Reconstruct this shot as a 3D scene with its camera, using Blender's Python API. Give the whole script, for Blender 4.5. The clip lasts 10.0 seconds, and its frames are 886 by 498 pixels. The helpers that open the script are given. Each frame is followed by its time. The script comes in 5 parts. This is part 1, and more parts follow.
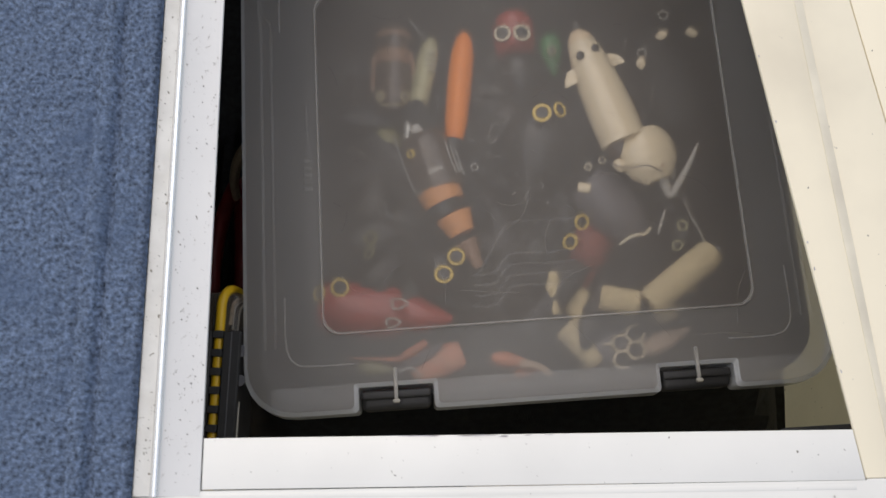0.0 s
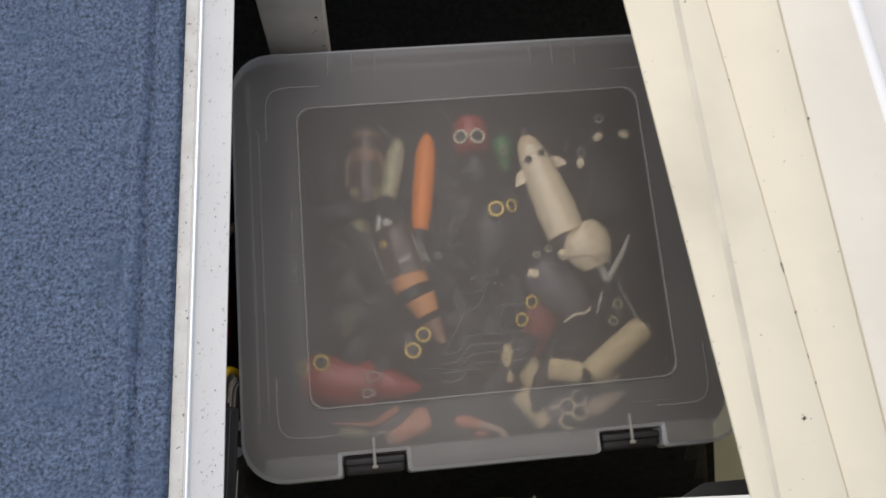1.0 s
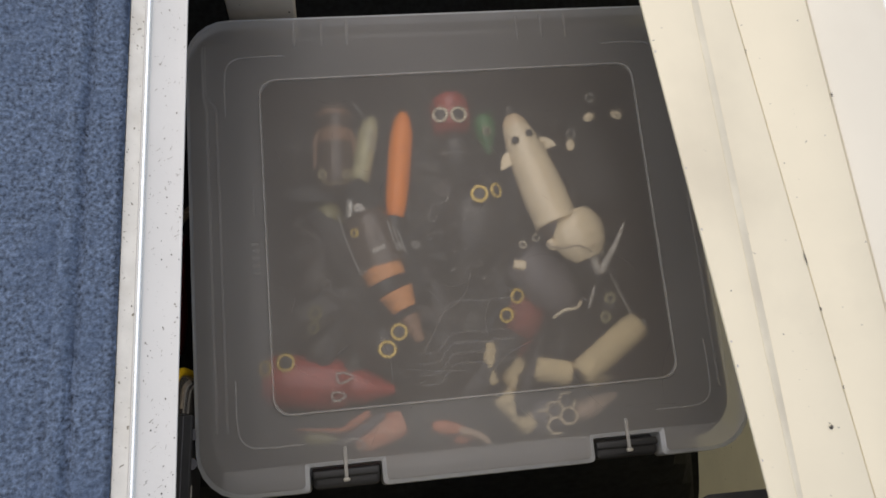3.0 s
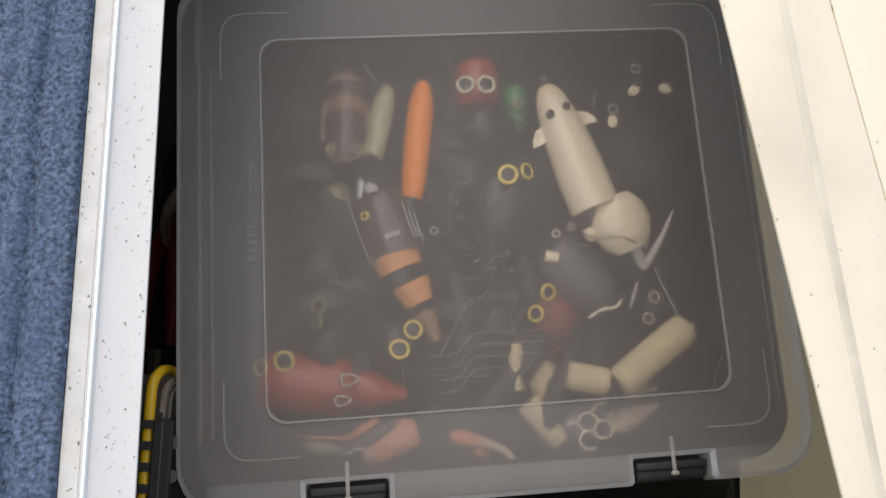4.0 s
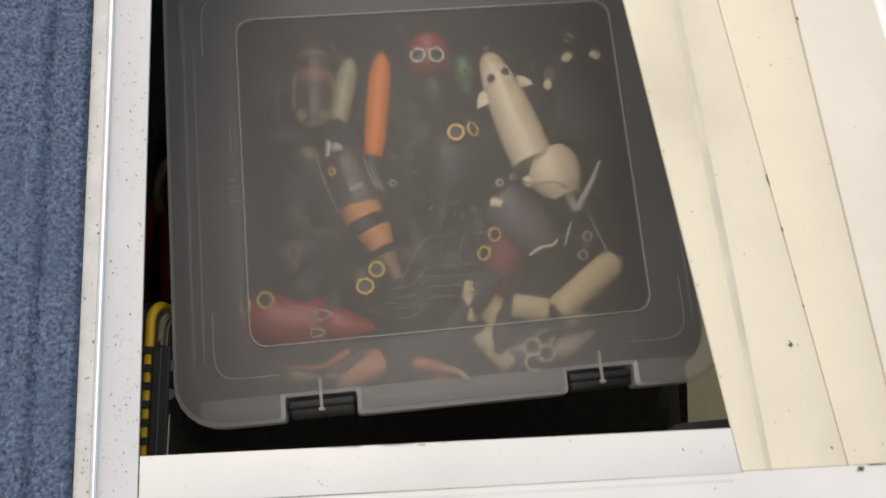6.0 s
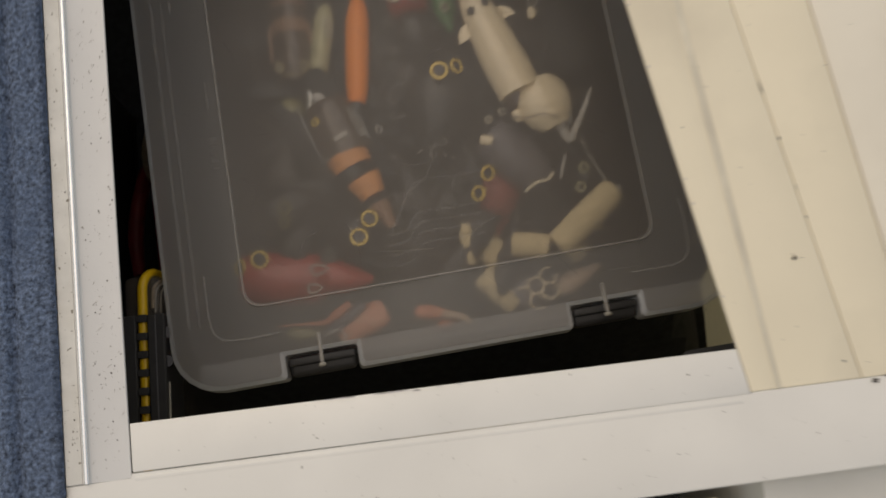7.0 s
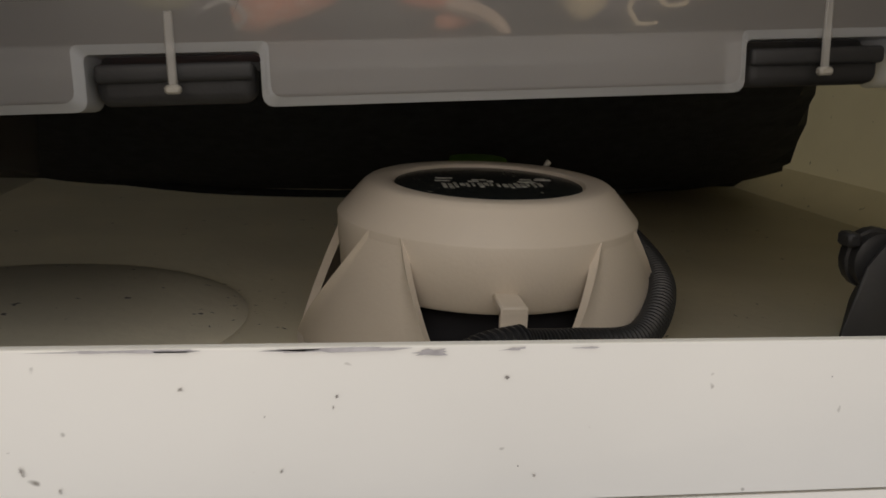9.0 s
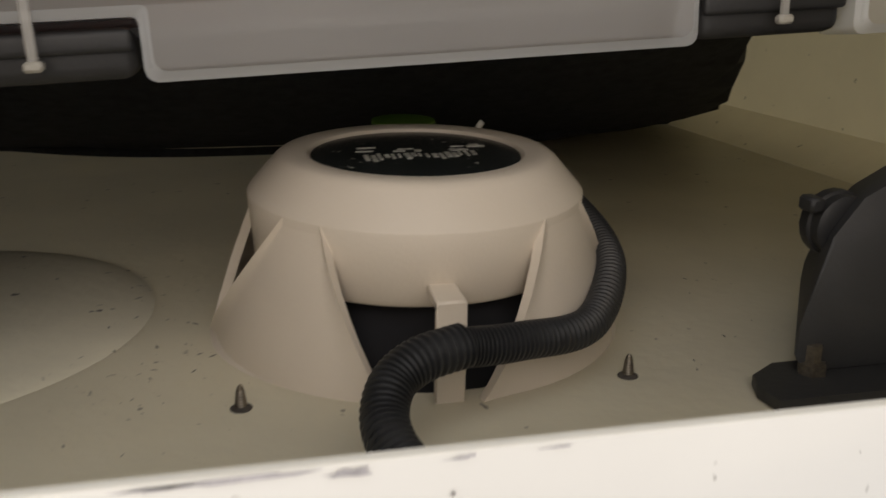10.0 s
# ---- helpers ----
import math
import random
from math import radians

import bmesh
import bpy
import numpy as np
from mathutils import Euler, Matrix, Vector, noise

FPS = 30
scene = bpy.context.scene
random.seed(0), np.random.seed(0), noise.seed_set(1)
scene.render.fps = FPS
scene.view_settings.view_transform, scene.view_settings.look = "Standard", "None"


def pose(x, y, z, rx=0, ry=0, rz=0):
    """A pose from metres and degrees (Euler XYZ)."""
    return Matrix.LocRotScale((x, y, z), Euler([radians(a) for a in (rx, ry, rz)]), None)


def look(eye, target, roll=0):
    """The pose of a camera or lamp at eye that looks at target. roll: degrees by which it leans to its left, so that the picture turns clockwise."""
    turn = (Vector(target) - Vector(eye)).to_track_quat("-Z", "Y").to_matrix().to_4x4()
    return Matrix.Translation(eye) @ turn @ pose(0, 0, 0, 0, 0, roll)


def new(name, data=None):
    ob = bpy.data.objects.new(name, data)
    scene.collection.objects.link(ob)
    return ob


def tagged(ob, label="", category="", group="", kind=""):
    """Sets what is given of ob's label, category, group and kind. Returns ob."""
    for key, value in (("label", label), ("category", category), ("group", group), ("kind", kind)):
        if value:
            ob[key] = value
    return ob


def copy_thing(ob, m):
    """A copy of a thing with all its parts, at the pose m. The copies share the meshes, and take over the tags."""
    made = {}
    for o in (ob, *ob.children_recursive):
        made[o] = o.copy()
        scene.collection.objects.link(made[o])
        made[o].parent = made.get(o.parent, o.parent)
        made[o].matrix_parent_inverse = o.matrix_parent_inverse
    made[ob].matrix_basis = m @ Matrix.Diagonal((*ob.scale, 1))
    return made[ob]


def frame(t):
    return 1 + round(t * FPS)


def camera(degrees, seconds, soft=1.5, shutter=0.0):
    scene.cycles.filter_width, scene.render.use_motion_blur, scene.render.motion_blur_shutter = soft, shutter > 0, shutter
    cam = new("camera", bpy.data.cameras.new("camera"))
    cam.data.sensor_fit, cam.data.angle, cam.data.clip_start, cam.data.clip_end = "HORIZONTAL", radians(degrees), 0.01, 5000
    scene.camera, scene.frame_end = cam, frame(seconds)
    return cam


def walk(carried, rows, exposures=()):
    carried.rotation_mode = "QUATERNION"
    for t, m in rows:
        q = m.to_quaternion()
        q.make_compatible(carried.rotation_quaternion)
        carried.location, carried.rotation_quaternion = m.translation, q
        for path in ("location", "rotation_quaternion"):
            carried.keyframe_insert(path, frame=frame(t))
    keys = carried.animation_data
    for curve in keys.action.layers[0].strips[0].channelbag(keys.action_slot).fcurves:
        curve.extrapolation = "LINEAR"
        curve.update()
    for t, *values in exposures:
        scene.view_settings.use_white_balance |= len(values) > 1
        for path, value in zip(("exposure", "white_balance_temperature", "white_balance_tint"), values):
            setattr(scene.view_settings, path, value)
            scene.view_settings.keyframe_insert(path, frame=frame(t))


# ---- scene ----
cam = camera(53.5, 10.0, 1.5, 0.35)
PATH = [
    (0, (0.118, -0.013, 0.462), (0.146, 0.456, -1.482), 2.7),
    (0.5, (0.103, 0.017, 0.508), (0.16, 0.415, -1.452), 6.1),
    (1, (0.101, 0.021, 0.576), (0.243, 0.516, -1.357), 14.2),
    (1.5, (0.094, 0.008, 0.592), (0.306, 0.522, -1.329), 20.5),
    (2, (0.09, 0.001, 0.59), (0.32, 0.52, -1.327), 22.1),
    (2.5, (0.093, 0.004, 0.561), (0.325, 0.529, -1.355), 22.2),
    (2.7, (0.087, 0.017, 0.54), (0.334, 0.521, -1.38), 24.1),
    (4, (0.1, 0.057, 0.419), (0.287, 0.506, -1.521), 22.2),
    (4.5, (0.093, 0.06, 0.418), (0.287, 0.495, -1.525), 24.1),
    (5, (0.091, 0.055, 0.416), (0.286, 0.494, -1.526), 24.2),
    (5.5, (0.098, 0.039, 0.439), (0.281, 0.49, -1.501), 22.3),
    (5.7, (0.104, 0.023, 0.475), (0.303, 0.464, -1.466), 24.1),
    (6.8, (0.157, -0.038, 0.524), (0.325, 0.388, -1.423), 14.2),
    (7, (0.143, -0.009, 0.486), (0.287, 0.331, -1.479), 16.2),
    (7.5, (0.114, 0.05, 0.34), (0.214, 0.162, -1.654), 39.9),
    (8, (0.133, 0.036, 0.192), (0.246, -0.142, -1.797), -211.4),
    (8.5, (0.132, 0.026, 0.151), (0.326, -0.345, -1.805), 154.5),
    (9, (0.139, 0.041, 0.121), (0.409, -0.385, -1.814), 148.6),
    (9.5, (0.143, 0.042, 0.109), (0.419, -0.519, -1.791), 153.8),
    (10, (0.146, 0.049, 0.084), (0.564, -0.521, -1.787), 142.3),
]
EXPOSURES = [(0.0, 0.1, 7000, 10), (0.5, 0.03, 7000, 10), (1.0, 0.04, 7000, 10), (1.5, -0.22, 7100, 10), (2.5, -0.13, 7250, 10), (4.0, 0.3, 7000, 10), (5.5, 0.34, 7000, 10), (6.8, -0.47, 8200, 10), (7.2, -0.34, 8100, 10), (7.5, 0.0, 7800, 10), (8.0, 0.03, 7700, 10), (8.5, -0.3, 7700, 10), (9.0, -0.46, 7900, 10), (9.5, -0.22, 7600, 10), (10.0, 0.08, 7900, 10)]
walk(cam, [(t, look(e, g, r)) for t, e, g, r in PATH], EXPOSURES)

# ---- daylight: open sky over the deck, soft high sun ----
world = bpy.data.worlds.new("sky")
world.use_nodes = True
scene.world = world
wn = world.node_tree
sky = wn.nodes.new("ShaderNodeTexSky")
sky.sky_type = "NISHITA"
sky.sun_disc = False
sky.sun_elevation = radians(62)
sky.sun_rotation = radians(-34)
wn.links.new(sky.outputs["Color"], wn.nodes["Background"].inputs["Color"])
wn.nodes["Background"].inputs["Strength"].default_value = 0.15
sun = new("sun", bpy.data.lights.new("sun", "SUN"))
sun.data.energy, sun.data.angle, sun.data.color = 2.1, radians(135), (1.0, 0.93, 0.82)
sun.matrix_world = look((-0.4, 0.6, 1.35), (0, 0, 0))


# ---- materials ----
def material(name, color, rough=0.5, metal=0.0, vary=0.0, scale=40.0, bump=0.0, bump_scale=200.0, speck=None, speck_scale=60.0,
             speck_amount=0.62, coat=0.0, stain=None, stain_scale=6.0, hard=0.2):
    m = bpy.data.materials.new(name)
    m.use_nodes = True
    nt, bs = m.node_tree, m.node_tree.nodes["Principled BSDF"]
    bs.inputs["Roughness"].default_value, bs.inputs["Metallic"].default_value = rough, metal
    bs.inputs["Coat Weight"].default_value = coat
    co = nt.nodes.new("ShaderNodeTexCoord").outputs["Object"]

    def tex(kind, sc, detail=4.0):
        n = nt.nodes.new(kind)
        n.inputs["Scale"].default_value = sc
        if "Detail" in n.inputs:
            n.inputs["Detail"].default_value = detail
        nt.links.new(co, n.inputs["Vector"])
        return n

    def ramp(src, lo, hi):
        r = nt.nodes.new("ShaderNodeMapRange")
        r.inputs["From Min"].default_value, r.inputs["From Max"].default_value = lo, hi
        nt.links.new(src, r.inputs["Value"])
        return r.outputs["Result"]

    def blend(fac, a, b):
        n = nt.nodes.new("ShaderNodeMix")
        n.data_type = "RGBA"
        nt.links.new(fac, n.inputs["Factor"])
        for s, v in ((n.inputs["A"], a), (n.inputs["B"], b)):
            if isinstance(v, (tuple, list)):
                s.default_value = (*v[:3], 1)
            else:
                nt.links.new(v, s)
        return n.outputs["Result"]

    out = None
    base = tuple(color)
    if vary:
        t1 = tex("ShaderNodeTexNoise", scale, 6)
        dark = tuple(c * (1 - vary) for c in base)
        lite = tuple(min(1, c * (1 + vary * 0.6)) for c in base)
        out = blend(ramp(t1.outputs["Fac"], 0.5 - hard, 0.5 + hard), dark, lite)
    if stain:
        t2 = tex("ShaderNodeTexNoise", stain_scale, 5)
        out = blend(ramp(t2.outputs["Fac"], 0.5, 0.8), out or base, stain)
    if speck:
        t3 = tex("ShaderNodeTexNoise", speck_scale, 2)
        out = blend(ramp(t3.outputs["Fac"], speck_amount, speck_amount + 0.05), out or base, speck)
    if out is None:
        bs.inputs["Base Color"].default_value = (*base, 1)
    else:
        nt.links.new(out, bs.inputs["Base Color"])
    if bump:
        t4 = tex("ShaderNodeTexNoise", bump_scale, 4)
        b = nt.nodes.new("ShaderNodeBump")
        b.inputs["Strength"].default_value, b.inputs["Distance"].default_value = min(1, bump), 0.002
        nt.links.new(t4.outputs["Fac"], b.inputs["Height"])
        nt.links.new(b.outputs["Normal"], bs.inputs["Normal"])
    return m


def frosted(name, color, clear, rough=0.35, blur=0.0):
    """Milky plastic: part of the light goes straight through, the rest is scattered."""
    m = bpy.data.materials.new(name)
    m.use_nodes = True
    nt = m.node_tree
    bs, outn = nt.nodes["Principled BSDF"], nt.nodes["Material Output"]
    bs.inputs["Roughness"].default_value = rough
    co = nt.nodes.new("ShaderNodeTexCoord").outputs["Object"]
    noi = nt.nodes.new("ShaderNodeTexNoise")
    noi.inputs["Scale"].default_value, noi.inputs["Detail"].default_value = 9, 6
    nt.links.new(co, noi.inputs["Vector"])
    rmp = nt.nodes.new("ShaderNodeMapRange")
    rmp.inputs["To Min"].default_value, rmp.inputs["To Max"].default_value = clear - 0.05, clear + 0.05
    nt.links.new(noi.outputs["Fac"], rmp.inputs["Value"])
    bs.inputs["Base Color"].default_value = (*color, 1)
    tr = nt.nodes.new("ShaderNodeBsdfTransparent")
    through_it = tr.outputs[0]
    if blur:
        # part of what passes is scattered a little, so that things further below look softer
        rf = nt.nodes.new("ShaderNodeBsdfRefraction")
        rf.inputs["IOR"].default_value, rf.inputs["Roughness"].default_value = 1.1, 0.6
        soft_mix = nt.nodes.new("ShaderNodeMixShader")
        soft_mix.inputs[0].default_value = blur
        nt.links.new(tr.outputs[0], soft_mix.inputs[1])
        nt.links.new(rf.outputs[0], soft_mix.inputs[2])
        through_it = soft_mix.outputs[0]
    mix = nt.nodes.new("ShaderNodeMixShader")
    nt.links.new(rmp.outputs["Result"], mix.inputs[0])
    nt.links.new(bs.outputs[0], mix.inputs[1])
    nt.links.new(through_it, mix.inputs[2])
    nt.links.new(mix.outputs[0], outn.inputs["Surface"])
    return m


CREAM = material("aged_white_gelcoat", (0.82, 0.735, 0.56), 0.38, vary=0.06, scale=9, speck=(0.13, 0.11, 0.09), speck_scale=170, speck_amount=0.735, bump=0.03, bump_scale=300, stain=(0.62, 0.55, 0.42), stain_scale=7, coat=0.2)
WEST = material("pale_grey_painted_aluminium", (0.645, 0.635, 0.615), 0.36, vary=0.05, scale=14, speck=(0.3, 0.28, 0.25), speck_scale=260, speck_amount=0.72, bump=0.03, bump_scale=300, coat=0.2)
GRIMY = material("grimy_cream_paint", (0.64, 0.625, 0.58), 0.5, vary=0.10, scale=60, speck=(0.2, 0.18, 0.14), speck_scale=330, speck_amount=0.68, bump=0.15, bump_scale=300, stain=(0.53, 0.505, 0.45), stain_scale=40)
CAULK = material("dirty_beige_sealant", (0.68, 0.62, 0.49), 0.55, vary=0.10, scale=35, bump=0.12, bump_scale=200, stain=(0.58, 0.52, 0.41), stain_scale=25)
OFFWHITE = material("off_white_painted_board", (0.80, 0.74, 0.62), 0.36, vary=0.05, scale=9, bump=0.03, bump_scale=300, stain=(0.66, 0.6, 0.49), stain_scale=7, coat=0.2)
HIGHLIGHT = material("white_edge_highlight", (0.86, 0.85, 0.83), 0.2, vary=0.03, scale=20, coat=0.6)
WHITE = material("white_painted_aluminium", (0.755, 0.735, 0.685), 0.33, vary=0.05, scale=14, speck=(0.2, 0.18, 0.15), speck_scale=220, speck_amount=0.73, bump=0.03, bump_scale=300, coat=0.2)
INSIDE = material("raw_cream_gelcoat_inside", (0.83, 0.775, 0.61), 0.5, vary=0.14, scale=11, speck=(0.1, 0.09, 0.07), speck_scale=140, speck_amount=0.72, bump=0.25, bump_scale=160, stain=(0.72, 0.65, 0.46), stain_scale=5)
POSTPAINT = material("cream_painted_wood", (0.62, 0.56, 0.47), 0.5, vary=0.10, scale=30, bump=0.15, bump_scale=120, stain=(0.5, 0.43, 0.34), stain_scale=20)
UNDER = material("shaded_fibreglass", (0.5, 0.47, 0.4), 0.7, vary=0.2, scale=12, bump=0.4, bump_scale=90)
BLACK = material("black_plastic", (0.028, 0.028, 0.029), 0.55, vary=0.15, scale=60, bump=0.1, bump_scale=400)
FABRIC = material("black_woven_nylon", (0.036, 0.038, 0.043), 0.95, vary=0.35, scale=120, bump=0.7, bump_scale=900)
SPEAKER = material("white_moulded_plastic", (0.71, 0.63, 0.53), 0.45, vary=0.05, scale=20, bump=0.06, bump_scale=700)
LID = frosted("frosted_clear_plastic", (0.6, 0.55, 0.50), 0.785, 0.3, 0.33)
BORDER = frosted("lid_border_with_sky_sheen", (0.64, 0.61, 0.575), 0.735, 0.3, 0.33)
SKIRT = frosted("milky_plastic_rim", (0.74, 0.76, 0.78), 0.4)
LIP = frosted("milky_front_lip", (0.66, 0.67, 0.68), 0.9)
FAINT = frosted("moulded_relief_plastic", (0.62, 0.6, 0.57), 0.82)
RIM = frosted("clear_rim_plastic", (0.66, 0.64, 0.6), 0.64)
CHEVRON = frosted("wide_relief_plastic", (0.55, 0.54, 0.53), 0.955)
RELIEF = frosted("shallow_relief_plastic", (0.55, 0.53, 0.5), 0.915)
CARPET = material("blue_marine_carpet", (0.122, 0.168, 0.255), 0.95, vary=0.72, scale=430, bump=1.0, bump_scale=700, stain=(0.085, 0.125, 0.205), stain_scale=22, hard=0.2)
POLISHED = material("polished_aluminium", (0.94, 0.95, 0.97), 0.2, 0.85, vary=0.05, scale=60)
GREYBED = material("grey_primer_in_chips", (0.47, 0.44, 0.44), 0.6, vary=0.3, scale=300)
SPECK = material("brown_specks", (0.33, 0.3, 0.27), 0.8, vary=0.4, scale=500)
DIRT = material("dark_dirt_in_chips", (0.07, 0.06, 0.05), 0.8, vary=0.4, scale=500)


def translucent(name, share, tint):
    """Thin fibreglass: the gelcoat with a share of daylight that comes through from outside."""
    m = INSIDE.copy()
    m.name = name
    nt = m.node_tree
    glow = nt.nodes.new("ShaderNodeBsdfTranslucent")
    glow.inputs["Color"].default_value = (*tint, 1)
    mix = nt.nodes.new("ShaderNodeMixShader")
    mix.inputs[0].default_value = share
    nt.links.new(nt.nodes["Principled BSDF"].outputs[0], mix.inputs[1])
    nt.links.new(glow.outputs[0], mix.inputs[2])
    nt.links.new(mix.outputs[0], nt.nodes["Material Output"].inputs["Surface"])
    return m


HULL = translucent("thin_fibreglass_hull_side", 0.36, (0.8, 0.65, 0.38))
# front wall's translucency is added as even fill light round the speaker
FRONT = translucent("thin_fibreglass_front_wall", 0.33, (0.78, 0.72, 0.62))


# ---- shape helpers ----
def part(name, bm, mat, parent=None, label="", smooth=True):
    me = bpy.data.meshes.new(name)
    bmesh.ops.recalc_face_normals(bm, faces=bm.faces)
    bm.to_mesh(me)
    bm.free()
    me.materials.append(mat)
    if smooth:
        me.shade_smooth()
        me.set_sharp_from_angle(angle=radians(40))
    ob = new(name, me)
    if parent:
        ob.parent = parent
    if label:
        ob["label"] = label
    return ob


def thing(name, label, category, loc=(0, 0, 0), rz=0.0, group="", kind=""):
    ob = new(name)
    ob.empty_display_size = 0.02
    ob.matrix_world = pose(*loc, 0, 0, rz)
    return tagged(ob, label, category, group, kind)


def block(x0, x1, y0, y1, z0, z1, bevel=0.0, seg=2, bm=None):
    """A box with rounded edges."""
    b = bmesh.new()
    bmesh.ops.create_cube(b, size=1)
    for v in b.verts:
        v.co = Vector(((x0 + x1) / 2 + v.co.x * (x1 - x0), (y0 + y1) / 2 + v.co.y * (y1 - y0), (z0 + z1) / 2 + v.co.z * (z1 - z0)))
    if bevel:
        bmesh.ops.bevel(b, geom=b.edges[:], offset=bevel, segments=seg, profile=0.5, affect="EDGES")
    return join(bm, b)


def join(a, b):
    """Adds the mesh b to a."""
    if a is None:
        return b
    vs = [a.verts.new(v.co) for v in b.verts]
    b.verts.index_update()
    for f in b.faces:
        try:
            a.faces.new([vs[v.index] for v in f.verts])
        except ValueError:
            pass
    b.free()
    return a


def prism(outline, z0, z1, bevel=0.0, seg=2):
    """An outline in plan, raised from z0 to z1, its top edge rounded."""
    b = bmesh.new()
    lo = [b.verts.new((x, y, z0)) for x, y in outline]
    hi = [b.verts.new((x, y, z1)) for x, y in outline]
    n = len(lo)
    b.faces.new(lo[::-1])
    top = b.faces.new(hi)
    for i in range(n):
        b.faces.new((lo[i], lo[(i + 1) % n], hi[(i + 1) % n], hi[i]))
    if bevel:
        bmesh.ops.bevel(b, geom=list(top.edges), offset=bevel, segments=seg, profile=0.5, affect="EDGES")
    return b


def round_rect(u0, u1, v0, v1, r, n=6):
    pts = []
    for cx, cy, a0 in ((u1 - r, v1 - r, 0), (u0 + r, v1 - r, 90), (u0 + r, v0 + r, 180), (u1 - r, v0 + r, 270)):
        for k in range(n + 1):
            a = radians(a0 + 90 * k / n)
            pts.append((cx + r * math.cos(a), cy + r * math.sin(a)))
    return pts


def lathe(profile, seg=48, axis="z", centre=(0, 0, 0), closed=False):
    """Turns (radius, height) pairs round an axis."""
    b = bmesh.new()
    rings = []
    for r, h in profile:
        ring = []
        for k in range(seg):
            a = 2 * math.pi * k / seg
            p = (r * math.cos(a), r * math.sin(a), h) if axis == "z" else (r * math.cos(a), h, r * math.sin(a))
            ring.append(b.verts.new(Vector(p) + Vector(centre)))
        rings.append(ring)
    for a, c in zip(rings, rings[1:] + ([rings[0]] if closed else [])):
        for k in range(seg):
            b.faces.new((a[k], a[(k + 1) % seg], c[(k + 1) % seg], c[k]))
    if not closed:
        b.faces.new(rings[0][::-1])
        b.faces.new(rings[-1])
    return b


def tube(points, radius, seg=10, smooth_steps=6, ribs=0.0):
    """A round cord along smoothed points; radius may be a list, one value a point. ribs: depth of corrugations."""
    pts = [Vector(p) for p in points]
    rad = list(radius) if isinstance(radius, (list, tuple)) else [radius] * len(pts)
    line, rr = [], []
    for i in range(len(pts) - 1):
        p0, p1, p2, p3 = pts[max(i - 1, 0)], pts[i], pts[i + 1], pts[min(i + 2, len(pts) - 1)]
        for k in range(smooth_steps):
            t = k / smooth_steps
            line.append(0.5 * (2 * p1 + (p2 - p0) * t + (2 * p0 - 5 * p1 + 4 * p2 - p3) * t * t + (3 * p1 - p0 - 3 * p2 + p3) * t ** 3))
            rr.append(rad[i] + (rad[i + 1] - rad[i]) * t)
    line.append(pts[-1])
    rr.append(rad[-1])
    b = bmesh.new()
    up = Vector((0.13, 0.2, 0.97))
    rings = []
    for i, p in enumerate(line):
        d = (line[min(i + 1, len(line) - 1)] - line[max(i - 1, 0)]).normalized()
        side = d.cross(up)
        side = side.normalized() if side.length > 1e-4 else Vector((1, 0, 0))
        up = side.cross(d).normalized()
        r = rr[i] - (ribs if ribs and i % 4 > 1 else 0)
        rings.append([b.verts.new(p + r * (math.cos(2 * math.pi * k / seg) * side + math.sin(2 * math.pi * k / seg) * up)) for k in range(seg)])
    for a, c in zip(rings, rings[1:]):
        for k in range(seg):
            b.faces.new((a[k], a[(k + 1) % seg], c[(k + 1) % seg], c[k]))
    b.faces.new(rings[0][::-1])
    b.faces.new(rings[-1])
    return b


def loop_faces(b, a, c):
    n = len(a)
    for i in range(n):
        b.faces.new((a[i], a[(i + 1) % n], c[(i + 1) % n], c[i]))


def setting(name, bm, mat, label, category, smooth=True):
    return tagged(part(name, bm, mat, smooth=smooth), label, category, kind="structure")


# ---- the locker under the deck ----
WALL_Y, RIGHT_X, LEFT_X, FAR_Y, FLOOR_Z = -0.07, 0.557, -0.30, 0.80, -0.66
wall_south = setting("wall_south", block(LEFT_X - 0.01, RIGHT_X - 0.034, WALL_Y - 0.0016, WALL_Y, FLOOR_Z, -0.0065), FRONT, "thin cream fibreglass locker wall that carries the speaker", "wall")
part("round_pad", lathe([(0.06, -0.001), (0.0965, -0.001), (0.0945, 0.0002), (0.0915, 0.0009), (0.0875, 0.0017), (0.082, 0.0022), (0.05, 0.0024)], 72, "y", (0.012, WALL_Y, -0.25)), INSIDE, wall_south, "low round pad moulded into the wall")
b = bmesh.new()
CORNER = ((RIGHT_X - 0.034, WALL_Y), (RIGHT_X, WALL_Y + 0.022), (RIGHT_X, FAR_Y))
lo, hi = [b.verts.new((*p, FLOOR_Z)) for p in CORNER], [b.verts.new((*p, -0.031)) for p in CORNER]
for k in range(2):
    b.faces.new((lo[k], lo[k + 1], hi[k + 1], hi[k]))
setting("wall_east", b, HULL, "thin cream fibreglass hull side that lets some daylight through", "wall")
# side and end walls are black so that their colour carries the locker's dimness
setting("wall_west", block(LEFT_X - 0.01, LEFT_X, WALL_Y, FAR_Y, FLOOR_Z, -0.031), FABRIC, "side wall of the locker, its dimness put into a black colour", "wall")
setting("wall_north", block(LEFT_X - 0.01, RIGHT_X + 0.01, FAR_Y, FAR_Y + 0.01, FLOOR_Z, -0.031), FABRIC, "end wall of the locker, dimness behind the post put into black", "wall")
setting("floor", block(LEFT_X - 0.01, RIGHT_X + 0.01, WALL_Y - 0.008, FAR_Y + 0.01, FLOOR_Z - 0.01, FLOOR_Z), FABRIC, "black locker floor", "floor")
b = block(0.0, 0.056, 0.4145, 0.4385, FLOOR_Z, -0.012, 0.002)
